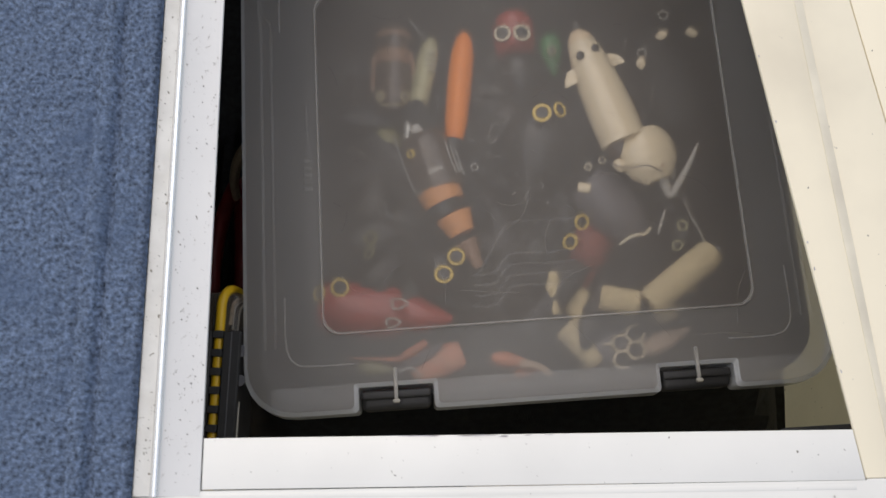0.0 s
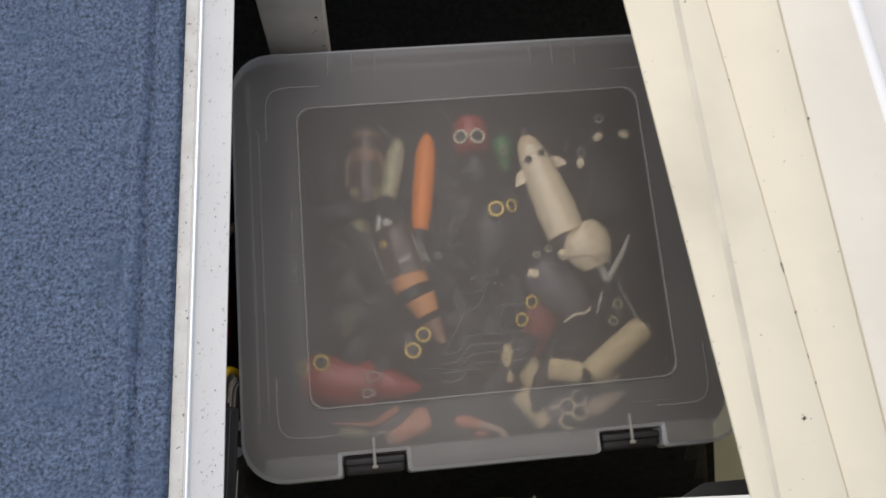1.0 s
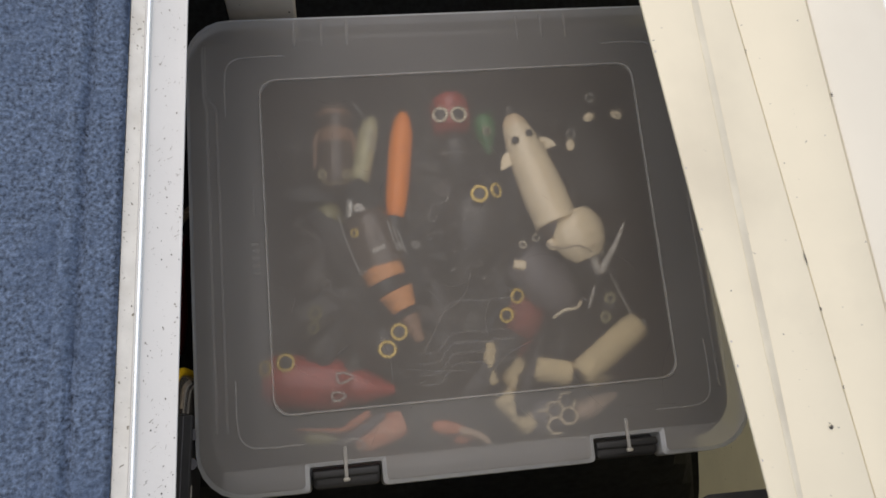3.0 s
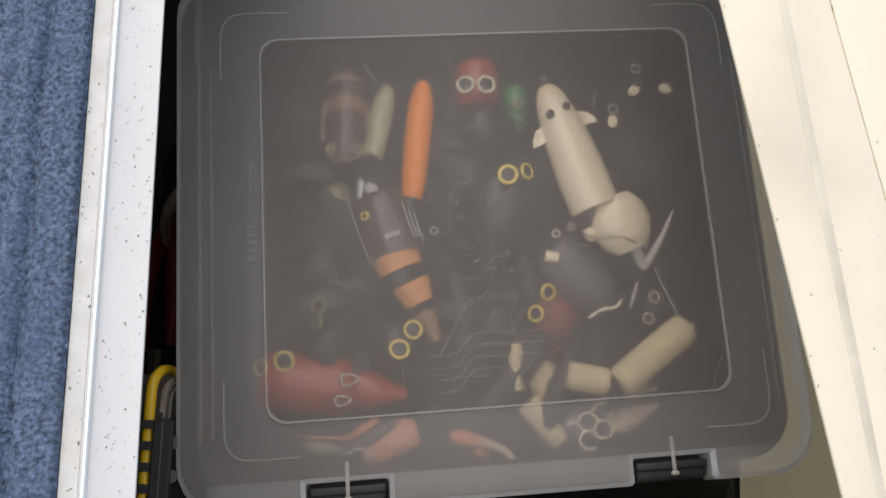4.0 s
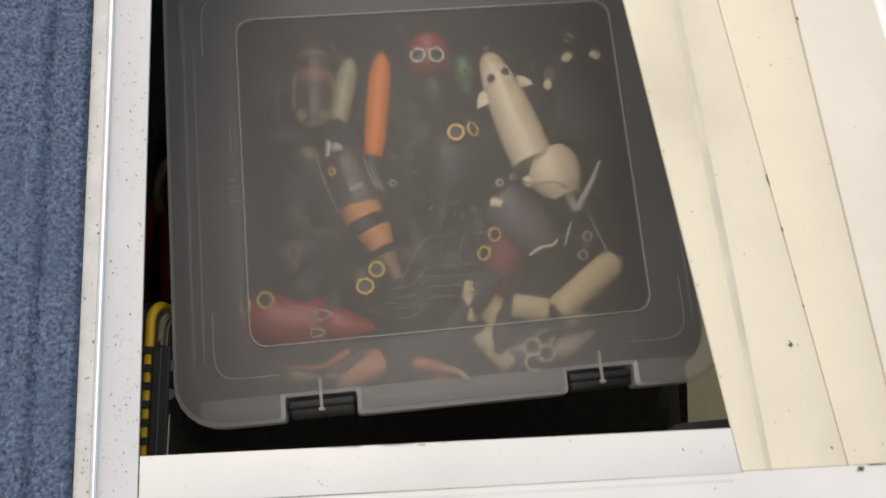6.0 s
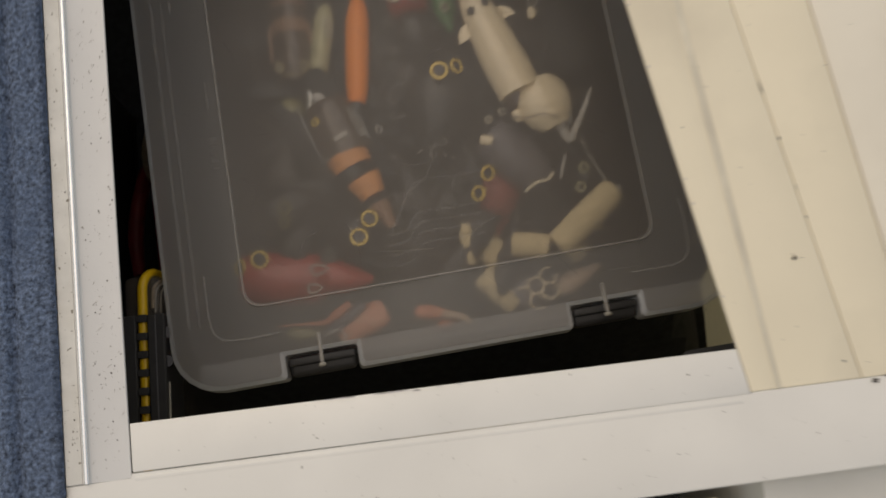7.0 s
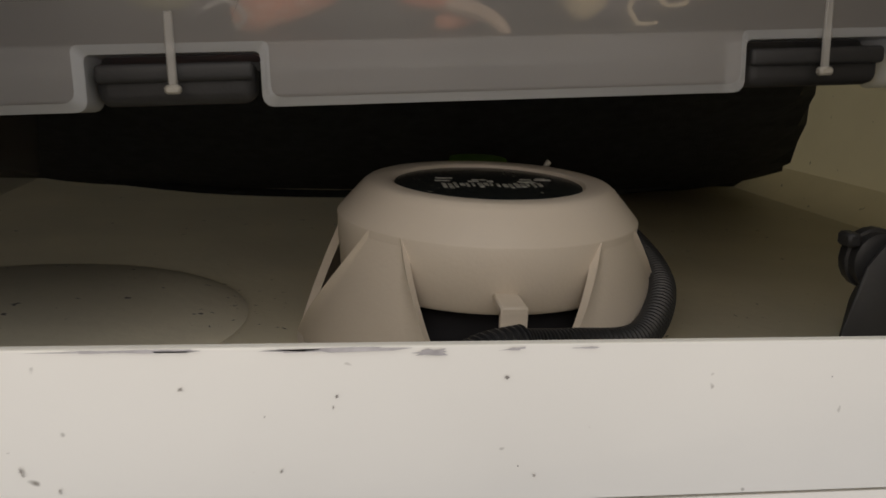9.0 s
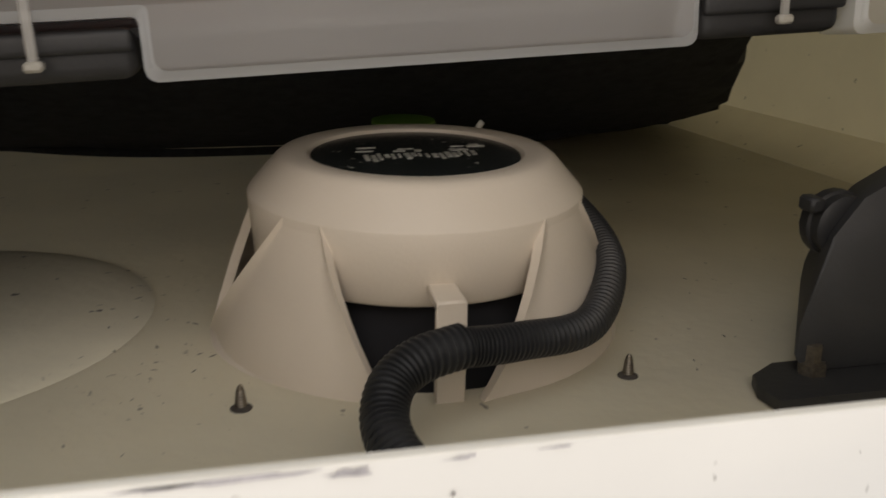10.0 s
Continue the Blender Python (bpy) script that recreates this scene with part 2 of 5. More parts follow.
b = block(-0.034, 0.002, 0.418, 0.436, -0.045, -0.0062, 0.001, 1, b)
post = tagged(part("support_post", b, POSTPAINT), "cream painted wooden post that carries the deck edge", "post", kind="structure")
rnd = random.Random(12)
for x, z, size in ((0.052, -0.181, 0.0013), (0.047, -0.152, 0.0011), (0.0445, -0.156, 0.0008), (0.049, -0.128, 0.0022), (0.050, -0.132, 0.0009), (0.012, -0.17, 0.0006)):
    b = bmesh.new()
    b.faces.new([b.verts.new((x + size * rnd.uniform(0.5, 1.1) * math.cos(k * math.tau / 9), 0.4142, z + size * rnd.uniform(0.5, 1.2) * math.sin(k * math.tau / 9))) for k in range(9)])
    part("chip", b, DIRT, post, smooth=False)


# ---- the deck round the hatch ----
FAR_EDGE = 0.63


def right_edge(y):
    return 0.336 - 0.142 * y


def slanted(xa0, xa1, xb0, xb1, y0, y1, z0, z1, bevel=0.001):
    """A board that runs from y0 (from xa0 to xa1) to y1 (from xb0 to xb1)."""
    return prism([(xa0, y0), (xa1, y0), (xb1, y1), (xb0, y1)], z0, z1, bevel)


def chips(owner, spots, mat, seed, top=0.0003):
    """Small ragged patches of lost paint: x, y, length, width, turn."""
    rnd = random.Random(seed)
    for x, y, length, width, turn in spots:
        b = bmesh.new()
        vs = []
        for k in range(15):
            a = 2 * math.pi * k / 15
            r = rnd.uniform(0.4, 1.2)
            p = Matrix.Rotation(radians(turn), 2) @ Vector((length / 2 * r * math.cos(a), width / 2 * r * math.sin(a)))
            vs.append(b.verts.new((x + p.x, y + p.y, top)))
        b.faces.new(vs)
        part("chip", b, mat, owner, smooth=False)


def scatter(n, x0, x1, y0, y1, seed, small=0.0005, large=0.0017):
    rnd = random.Random(seed)
    out = []
    for _ in range(n):
        l = small + (large - small) * rnd.random() ** 3
        out.append((rnd.uniform(x0, x1), rnd.uniform(y0, y1), l, l * rnd.uniform(0.35, 0.9), rnd.uniform(60, 120)))
    return out


# west side: flat flange, proud ridge, outer flange, carpet
prof = [(0.0, -0.0016), (0.0, -0.0003), (-0.0003, 0.0), (-0.0203, 0.0), (-0.0210, 0.0004), (-0.0216, 0.0016), (-0.0224, 0.0020), (-0.0232, 0.0016), (-0.0240, 0.0006), (-0.0250, 0.0003), (-0.0335, 0.0003), (-0.0342, -0.0006), (-0.0342, -0.006), (-0.02, -0.006), (-0.0195, -0.0018)]
b = bmesh.new()
near, far = [b.verts.new((x, -0.0285, z)) for x, z in prof], [b.verts.new((x, FAR_EDGE + 0.06, z)) for x, z in prof]
b.faces.new(near)
b.faces.new(far[::-1])
loop_faces(b, near, far)
w = setting("trim_west", b, WEST, "pale grey painted hatch flange with a bright ridge and small chips", "trim")
part("ridge", tube([(-0.0224, -0.0284, 0.0019), (-0.0224, 0.2, 0.0019), (-0.0224, 0.4, 0.0019), (-0.0224, FAR_EDGE + 0.059, 0.0019)], 0.0012, 10, 3), POLISHED, w, "polished bright ridge")
part("outer_flange", block(-0.0336, -0.0249, -0.0283, FAR_EDGE + 0.059, 0.0, 0.0007, 0.0002, 1), GRIMY, w, "grimy cream outer flange")
chips(w, scatter(70, -0.0195, -0.001, -0.02, 0.38, 3), SPECK, 4)
chips(w, scatter(130, -0.0195, -0.001, -0.02, 0.5, 23, 0.0003, 0.0011), DIRT, 24)
rnd = random.Random(52)
chips(w, [(rnd.uniform(-0.0195, -0.002), rnd.uniform(-0.02, 0.45), rnd.uniform(0.0015, 0.004), 0.0003, rnd.uniform(20, 75)) for _ in range(60)], SPECK, 53)
chips(w, scatter(90, -0.0195, -0.001, -0.02, 0.2, 54, 0.0003, 0.0014), DIRT, 55)
chips(w, scatter(110, -0.0325, -0.0255, -0.02, 0.5, 5, 0.0003, 0.0013), DIRT, 6, 0.0010)
# south side
w = setting("trim_south", slanted(0.0007, right_edge(-0.0255) - 0.0004, 0.0007, right_edge(0.0) - 0.0004, -0.0255, 0.0, -0.0018, 0.0, 0.0004), WHITE, "white painted front strip of the hatch with a chipped edge", "trim")
chips(w, [(0.1545, -0.0010, 0.0075, 0.0015, 3), (0.135, -0.0004, 0.009, 0.0004, 0), (0.118, -0.0004, 0.007, 0.0004, 0),
          (0.111, -0.0003, 0.026, 0.0006, 0), (0.141, -0.0004, 0.020, 0.0008, 1), (0.167, -0.0006, 0.005, 0.0006, 4), (0.178, -0.0006, 0.004, 0.0004, 0)], GREYBED, 7)
chips(w, [(0.097, -0.018, 0.0019, 0.0006, 115), (0.102, -0.021, 0.0013, 0.0004, 110), (0.171, -0.021, 0.0007, 0.0006, 0), (0.133, -0.019, 0.0007, 0.0006, 30),
          (0.119, -0.006, 0.0008, 0.0006, 0), (0.092, -0.011, 0.0008, 0.0005, 0), (0.166, -0.005, 0.0009, 0.0007, 0), (0.141, -0.0075, 0.0007, 0.0005, 80),
          (0.1405, -0.0092, 0.0006, 0.0004, 60)] + scatter(16, 0.01, 0.33, -0.023, -0.004, 8, 0.0003, 0.0008), SPECK, 9)
w = setting("coaming_south", prism([(-0.034, -0.0287), (-0.034, -0.0735), (0.62, -0.0725), (0.62, -0.0247), (right_edge(-0.0247) + 0.0002, -0.0247), (right_edge(-0.0259), -0.0259), (0.0, -0.0259), (0.0, -0.0287)], -0.006, 0.0, 0.0004, 2), WHITE, "white rounded sill in front of the hatch", "trim")
chips(w, scatter(45, 0.0, 0.42, -0.068, -0.032, 10, 0.0004, 0.0015), SPECK, 11)
setting("sill_bead", prism([(0.0007, -0.0262), (0.0007, -0.0312), (0.335, -0.0312), (0.335, -0.0262)], -0.002, 0.0003, 0.0021, 4), WHITE, "rounded white bead of the sill", "trim")
setting("coaming_front", block(-0.034, 0.62, -0.0731, -0.0717, -0.05, -0.0061, 0.0005), WHITE, "white turned-down front of the sill", "trim")
# east side boards
NEAR, FAR = -0.0245, 0.66


def line(x0, slope):
    """A seam that leaves x0 at the front and drifts by slope."""
    return lambda y: x0 + slope * (y - NEAR)


G1, G2, G3, G4 = line(0.3556, -0.0812), line(0.4038, -0.147), line(0.4390, -0.0965), line(0.515, -0.126)


def board(name, left, right, gap, z0, z1, bevel, label):
    return setting(name, slanted(left(NEAR) + gap, right(NEAR), left(FAR) + gap, right(FAR), NEAR, FAR, z0, z1, bevel), CREAM, label, "trim")


w = board("trim_east_inner", right_edge, G1, 0.0, -0.0018, 0.0, 0.0005, "cream painted strip along the hatch")
chips(w, [(right_edge(y) + 0.0012, y, 0.0022, 0.0012, 98) for y in (0.03, 0.085, 0.1, 0.17, 0.21, 0.29)], GREYBED, 12)
setting("sealant_east", prism([(G1(y) + d, y) for y, d in ((NEAR, -0.0016), (NEAR, 0.0016), (0.1, 0.0026), (0.3, 0.0023), (FAR, 0.0024), (FAR, -0.0024), (0.3, -0.0023), (0.1, -0.0026))], -0.002, 0.0003, 0.0002), CAULK, "dirty beige sealant line between the boards", "trim")
w = board("trim_east_middle", G1, G2, 0.0, -0.02, 0.0, 0.0005, "cream painted board along the hatch with nail holes")
chips(w, [(0.3785, 0.047, 0.0034, 0.003, 20), (0.383, 0.0467, 0.0012, 0.001, 0), (G2(0.15) - 0.0003, 0.15, 0.011, 0.0011, 98), (G2(0.118), 0.118, 0.0038, 0.0015, 98), (G2(0.088), 0.088, 0.004, 0.0006, 100), (G2(0.07), 0.07, 0.003, 0.001, 98),
          (G2(0.29), 0.29, 0.006, 0.0006, 98)] + scatter(14, 0.362, 0.39, -0.01, 0.3, 13, 0.0004, 0.0012), DIRT, 14, 0.0006)
chips(w, [(0.424, -0.0248, 0.030, 0.0009, 0), (0.411, -0.0268, 0.005, 0.003, 10)], DIRT, 17, 0.0006)
w = board("trim_east_board", G2, G3, 0.0006, -0.02, 0.0, 0.0002, "cream painted board with a cracked seam")
w = board("trim_east_outer", G3, G4, 0.0004, -0.03, 0.0006, 0.006, "off-white painted outer board with a rounded edge")
w.data.materials[0] = OFFWHITE
chips(w, scatter(14, 0.44, 0.48, 0.0, 0.25, 15, 0.0004, 0.0015) + [(G3(0.26) + 0.001, 0.26, 0.004, 0.0016, 100)], DIRT, 16, 0.0009)
# whiter tube added as the highlight along the board's rounded edge
setting("edge_highlight", tube([(G4(y) - 0.0045, y, -0.0042) for y in (NEAR, 0.1, 0.25, 0.4, 0.55, FAR)], 0.0072, 16, 4), HIGHLIGHT, "white tube added as the highlight on the outer board's rounded edge", "trim")
setting("deck_east", slanted(0.50, 0.575, 0.41, 0.575, NEAR, FAR, -0.03, -0.012), WHITE, "white gelcoat side deck", "deck")
setting("trim_north", block(-0.034, 0.6, FAR + 0.0005, 0.75, -0.022, 0.0005, 0.002), CREAM, "cream painted far edge of the hatch", "trim")
setting("deck_north", block(-1.2, 0.68, 0.7505, 1.8, -0.03, -0.002), CREAM, "white gelcoat foredeck", "deck")
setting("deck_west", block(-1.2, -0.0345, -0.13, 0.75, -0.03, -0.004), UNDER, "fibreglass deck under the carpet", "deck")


def carpet():
    """Cut pile as a fine uneven sheet with a pressed crease."""
    b = bmesh.new()
    x0, x1, y0, y1, nx, ny = -0.30, -0.0345, -0.13, 0.52, 190, 460
    rnd = random.Random(21)
    rows = []
    for j in range(ny + 1):
        row = []
        for i in range(nx + 1):
            x, y = x0 + (x1 - x0) * i / nx, y0 + (y1 - y0) * j / ny
            z = 0.002 + rnd.uniform(-0.0005, 0.0005) + 0.0012 * noise.noise(Vector((x * 160, y * 160, 0)))
            c = -0.055 - 0.006 * (0.35 - y) + 0.0012 * noise.noise(Vector((3, y * 20, 0)))
            z -= 0.0034 * math.exp(-((x - c) / 0.0024) ** 2) - 0.0012 * math.exp(-((x - c + 0.007) / 0.004) ** 2)
            z -= 0.0012 * math.exp(-((x - c + 0.013) / 0.002) ** 2)
            if i == nx:
                z, x = 0.0011, x1 + 0.0006
            row.append(b.verts.new((x + rnd.uniform(-0.0003, 0.0003), y, z)))
        rows.append(row)
    for j in range(ny):
        for i in range(nx):
            b.faces.new((rows[j][i], rows[j][i + 1], rows[j + 1][i + 1], rows[j + 1][i]))
    return b


setting("carpet", carpet(), CARPET, "blue cut-pile marine carpet with a pressed crease", "carpet")
def carpet_fringe():
    """Loose pile that leans over the flange along the cut edge."""
    rnd = random.Random(63)
    verts, faces = [], []
    for k in range(5200):
        y = rnd.uniform(-0.125, 0.5)
        x, z = -0.0348 - 0.003 * rnd.random() ** 2, rnd.uniform(0.0008, 0.0034)
        l, a = rnd.uniform(0.0008, 0.0024), rnd.uniform(-0.9, 0.9)
        tip = Vector((x + l * math.cos(a), y + l * math.sin(a), z + rnd.uniform(-0.0002, 0.0006)))
        n = len(verts)
        verts += [(x, y - 0.00022, z), (x, y + 0.00022, z), (x, y, z + 0.0004), tuple(tip)]
        faces += [(n, n + 1, n + 3), (n + 1, n + 2, n + 3), (n + 2, n, n + 3)]
    me = bpy.data.meshes.new("carpet_fringe")
    me.from_pydata(verts, [], faces)
    me.materials.append(CARPET)
    tagged(new("carpet_fringe", me), "loose blue pile along the cut carpet edge", "carpet pile", kind="stuff")


carpet_fringe()
setting("carpet_far", block(-0.30, -0.0345, 0.5205, 0.75, -0.003, 0.002), CARPET, "blue cut-pile marine carpet of the far deck", "carpet")
setting("carpet_outer", block(-1.2, -0.3005, -0.13, 0.75, -0.003, 0.002), CARPET, "blue cut-pile marine carpet of the outer deck", "carpet")
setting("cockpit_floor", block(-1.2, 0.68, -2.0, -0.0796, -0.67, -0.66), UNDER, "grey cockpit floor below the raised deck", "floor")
setting("lower_step", block(0.36, 0.68, -0.40, -0.0797, -0.66, -0.06, 0.004), WHITE, "white gelcoat step below the hatch sill", "step")


def rag():
    t = thing("rag", "crumpled cream cloth on a black mat below the hatch sill", "cloth", (0.30, -0.13, -0.66))
    part("mat", block(-0.10, 0.022, -0.10, 0.045, 0.0, 0.57, 0.01), FABRIC, t, "folded black mat")
    b = bmesh.new()
    n = 12
    g = [[b.verts.new((-0.03 + 0.07 * i / n, -0.04 + 0.08 * j / n, 0.574 + 0.008 * noise.noise(Vector((i * 0.5, j * 0.5, 4))))) for i in range(n + 1)] for j in range(n + 1)]
    for j in range(n):
        for i in range(n):
            b.faces.new((g[j][i], g[j][i + 1], g[j + 1][i + 1], g[j + 1][i]))
    bmesh.ops.solidify(b, geom=b.faces[:], thickness=0.002)
    part("cloth", b, CREAM, t, "crumpled cream cloth")


rag()
GROUND = material("grey_ground", (0.2, 0.2, 0.19), 0.9, vary=0.2, scale=3)
for name, x in (("hull_west", -1.2), ):
    setting(name, block(x - 0.02, x, -2.0, 1.8, -1.0, -0.004, 0.005), WHITE, "white fibreglass hull side", "hull")
setting("hull_bottom", block(-1.2, 0.68, -2.0, 1.8, -1.3, -0.95, 0.02), WHITE, "white fibreglass hull bottom", "hull")
setting("hull_north", block(-1.2, 0.68, 1.8, 1.82, -0.95, -0.004, 0.005), WHITE, "white fibreglass bow wall of the hull", "hull")
setting("ground", block(-60, 60, -60, 60, -1.31, -1.3), GROUND, "plain grey ground below the boat", "ground")


TIE = material("white_nylon", (0.42, 0.4, 0.35), 0.4, vary=0.06, scale=90)


# ---- black duffel bag at the bottom of the locker ----
def duffel():
    t = thing("duffel_bag", "soft black nylon bag lying under the tackle box", "bag", (0.195, 0.29, FLOOR_Z))
    b = bmesh.new()
    nx, ny = 34, 34
    hx, hy = 0.340, 0.3585
    grid = []
    for j in range(ny + 1):
        row = []
        for i in range(nx + 1):
            u, v = math.sin(math.pi * (i / nx - 0.5)), math.sin(math.pi * (j / ny - 0.5))
            a, c = abs(u) ** 8, abs(v) ** 8
            k = (1 - a) * (1 - c)
            rise = 0.108 + 0.255 * max(0.0, min(1.0, (1.06 - max(abs(u) * 1.15, abs(v) * 1.1)) / 0.42)) ** 0.8
            z = min(0.352, rise) * min(1.0, k * 6) ** 0.5
            x, y = hx * u, (hy if v < 0 else 0.118) * v
            # corners pulled in
            s = 1 - 0.06 * (u * u * v * v) ** 3
            z += 0.006 * noise.noise(Vector((x * 9, y * 9, 1.3))) * k
            row.append(b.verts.new((x * s, y * s, max(0.0, min(z, 0.352)))))
        grid.append(row)
    for j in range(ny):
        for i in range(nx):
            b.faces.new((grid[j][i], grid[j][i + 1], grid[j + 1][i + 1], grid[j + 1][i]))
    rim = [grid[0][i] for i in range(nx)] + [grid[j][nx] for j in range(ny)] + [grid[ny][i] for i in range(nx, 0, -1)] + [grid[j][0] for j in range(ny, 0, -1)]
    b.faces.new(rim[::-1])
    part("body", b, FABRIC, t)
    part("piping", tube([(-0.30, -0.335, 0.10), (-0.15, -0.352, 0.104), (0.0, -0.354, 0.106), (0.15, -0.352, 0.106), (0.29, -0.335, 0.104)], 0.003, 8, 6), FABRIC, t, "black seam piping")
    part("side_panel", block(-0.31, 0.31, -0.340, -0.2, 0.002, 0.07, 0.01), FABRIC, t, "black side panel")
    return t


duffel()


# ---- tackle box: black tub, milky clear lid ----
BOX = (0.1895, 0.2178, -0.162)
TURN = 2.7
BASE_Z = -0.307 - BOX[2]


def ring(b, outline, z):
    return [b.verts.new((x, y, z)) for x, y in outline]


def notched(off, r):
    """The lid's outline, with two bays for the latches in its front edge."""
    u, v0, v1 = 0.214 - off, -0.191 + off, 0.192 - off
    pts = round_rect(-u, u, v0, v1, r)
    bays = []
    for c in (-0.1055, 0.110):
        w, e, d = 0.0258 + off, 0.0035, 0.0175
        for side in (-1, 1):
            x = c + side * w
            corner = [(x + side * e * (1 - math.sin(radians(k))), v0 + e * (1 - math.cos(radians(k)))) for k in (0, 30, 60, 90)]
            corner += [(x - side * e * 0.5 * (1 - math.cos(radians(k))), v0 + d - e * 0.5 * (1 - math.sin(radians(k)))) for k in (0, 45, 90)]
            bays += corner if side < 0 else corner[::-1]
    # the front edge runs between the third and the fourth corner
    return pts[:21] + bays + pts[21:]


def tackle_box():
    t = thing("tackle_box", "large tackle box, milky clear lid, black tub, on a black bag", "tackle box", BOX, TURN)
    # tub with thickness
    b = bmesh.new()
    levels = [(0.203, -0.179, 0.181, 0.034, -0.020), (0.196, -0.172, 0.174, 0.032, -0.05), (0.186, -0.163, 0.165, 0.03, BASE_Z)]
    rings = [ring(b, round_rect(-u, u, v0, v1, r), z) for u, v0, v1, r, z in levels]
    inner = [ring(b, round_rect(-u + 0.003, u - 0.003, v0 + 0.003, v1 - 0.003, r, 6), max(z, BASE_Z + 0.004)) for u, v0, v1, r, z in levels]
    for a, c in zip(rings, rings[1:]):
        loop_faces(b, a, c)
    for a, c in zip(inner, inner[1:]):
        loop_faces(b, a, c)
    loop_faces(b, rings[0], inner[0])
    b.faces.new(rings[-1])
    b.faces.new(inner[-1])
    part("tub", b, BLACK, t, "black plastic tub")
    # lid: skirt, sloping shoulder, raised panel
    b = bmesh.new()
    n = notched(0, 0.036)
    s0, s1 = ring(b, n, -0.0235), ring(b, notched(0.001, 0.035), -0.006)
    s2 = ring(b, notched(0.004, 0.034), -0.0035)
    loop_faces(b, s0, s1)
    loop_faces(b, s1, s2)
    part("skirt", b, SKIRT, t, "milky skirt of the lid with two latch bays")
    b = bmesh.new()
    inner_line = round_rect(-0.1553, 0.1575, -0.1326, 0.1350, 0.013)
    b.faces.new(ring(b, inner_line, -0.0035))
    part("lid", b, LID, t, "frosted see-through lid")
    # border is milkier than the panel, which puts the reflected sky into its tone
    b = bmesh.new()
    for loop in (ring(b, notched(0.004, 0.034), -0.0035), ring(b, inner_line, -0.0035)):
        for k in range(len(loop)):
            b.edges.new((loop[k - 1], loop[k]))
    bmesh.ops.triangle_fill(b, edges=b.edges[:], use_beauty=True)
    for v in b.verts:
        if abs(v.co.x) < 0.16 and abs(v.co.y) < 0.14:
            v.co.y += 0.0055 * v.co.x
    part("lid_border", b, BORDER, t, "milky border of the lid, with sky sheen put into its tone")
    # raised rim line round the middle panel
    b = bmesh.new()
    r0 = [ring(b, round_rect(0.0011 - 0.1564 - d, 0.0011 + 0.1564 + d, 0.0012 - 0.1338 - d, 0.0012 + 0.1338 + d, 0.013), z) for d, z in ((0.0010, -0.0034), (0.0005, -0.0012), (-0.0005, -0.0012), (-0.0010, -0.0034))]
    for a, c in zip(r0, r0[1:]):
        loop_faces(b, a, c)
    part("panel_rim", b, RIM, t, "raised rounded rim of the lid's middle panel")
    # bent ledge lines in the four corners
    for su, sv in ((-1, 1), (-1, -1), (1, -1), (1, 1)):
        pts = [(su * 0.1825, sv * 0.105, -0.003), (su * 0.1822, sv * 0.140, -0.003), (su * 0.176, sv * 0.1525, -0.003), (su * 0.163, sv * 0.1555, -0.003), (su * 0.135, sv * 0.1555, -0.003)]
        part("ledge_line", tube(pts, 0.0008, 6, 5), FAINT, t)
    # step along both side shoulders, bent outwards near the back
    for su in (-1, 1):
        for off in (0.0, 0.0075):
            pts = [(su * (0.1895 + off), -0.142, -0.003), (su * (0.1895 + off), -0.05, -0.003), (su * (0.1895 + off), 0.04, -0.003), (su * (0.1895 + off), 0.103, -0.003), (su * (0.1895 + off), 0.112, -0.003), (su * (0.1965 + off * 0.3), 0.123, -0.003), (su * (0.1970 + off * 0.3), 0.150, -0.003), (su * (0.1965 + off * 0.3), 0.168, -0.003)]
            part("shoulder_step", tube(pts, 0.0013, 6, 5), RELIEF, t)
    # thicker front lip between and beside the latches
    for u0, u1 in ((-0.194, -0.1345), (-0.0775, 0.0825), (0.138, 0.194)):
        part("front_lip", block(u0, u1, -0.1865, -0.1695, -0.0068, -0.0042, 0.0011, 2), LIP, t, "milky thicker front lip")
    # short stiffening ribs on the back shoulder
    for u in (-0.125, -0.103, -0.082, 0.062, 0.083, 0.104):
        part("rib", block(u - 0.0012, u + 0.0012, 0.163, 0.184, -0.0036, -0.0015, 0.0006, 1), RELIEF, t)
    # moulded chevrons and illegible moulded marks on the lid
    part("moulded_line", tube([(0.036, -0.0585, -0.0045), (0.010, -0.0588, -0.0045), (-0.0173, -0.0591, -0.0045), (-0.029, -0.077, -0.0045), (-0.041, -0.096, -0.0045)], 0.0015, 6, 2), CHEVRON, t)
    for v in (-0.083, -0.091, -0.099, -0.107):
        part("moulded_line", tube([(0.030, v + 0.0005, -0.0045), (0.006, v, -0.0045), (-0.0185, v, -0.0045), (-0.0285, v - 0.0125, -0.0045), (-0.045, v - 0.0135, -0.0045)], 0.0015, 6, 2), CHEVRON, t)
    for k in range(5):
        part("moulded_mark", block(-0.1665, -0.1605, -0.003 - k * 0.0056, 0.0 - k * 0.0056, -0.0036, -0.0022, 0.0004, 1), RELIEF, t)
    part("moulded_mark", block(-0.1645, -0.1625, 0.022, 0.044, -0.0036, -0.0022, 0.0004, 1), RELIEF, t)
    # fine scratches and hairs on the lid
    rnd = random.Random(9)
    for k in range(40):
        u, v = rnd.uniform(-0.15, 0.15), rnd.uniform(-0.16, 0.13)
        a, l = rnd.uniform(0, math.tau), 0.003 + 0.022 * rnd.random() ** 2
        d, q = Vector((math.cos(a), math.sin(a), 0)) * l, Vector((-math.sin(a), math.cos(a), 0)) * l * rnd.uniform(-0.3, 0.3)
        c = Vector((u, v, -0.0033))
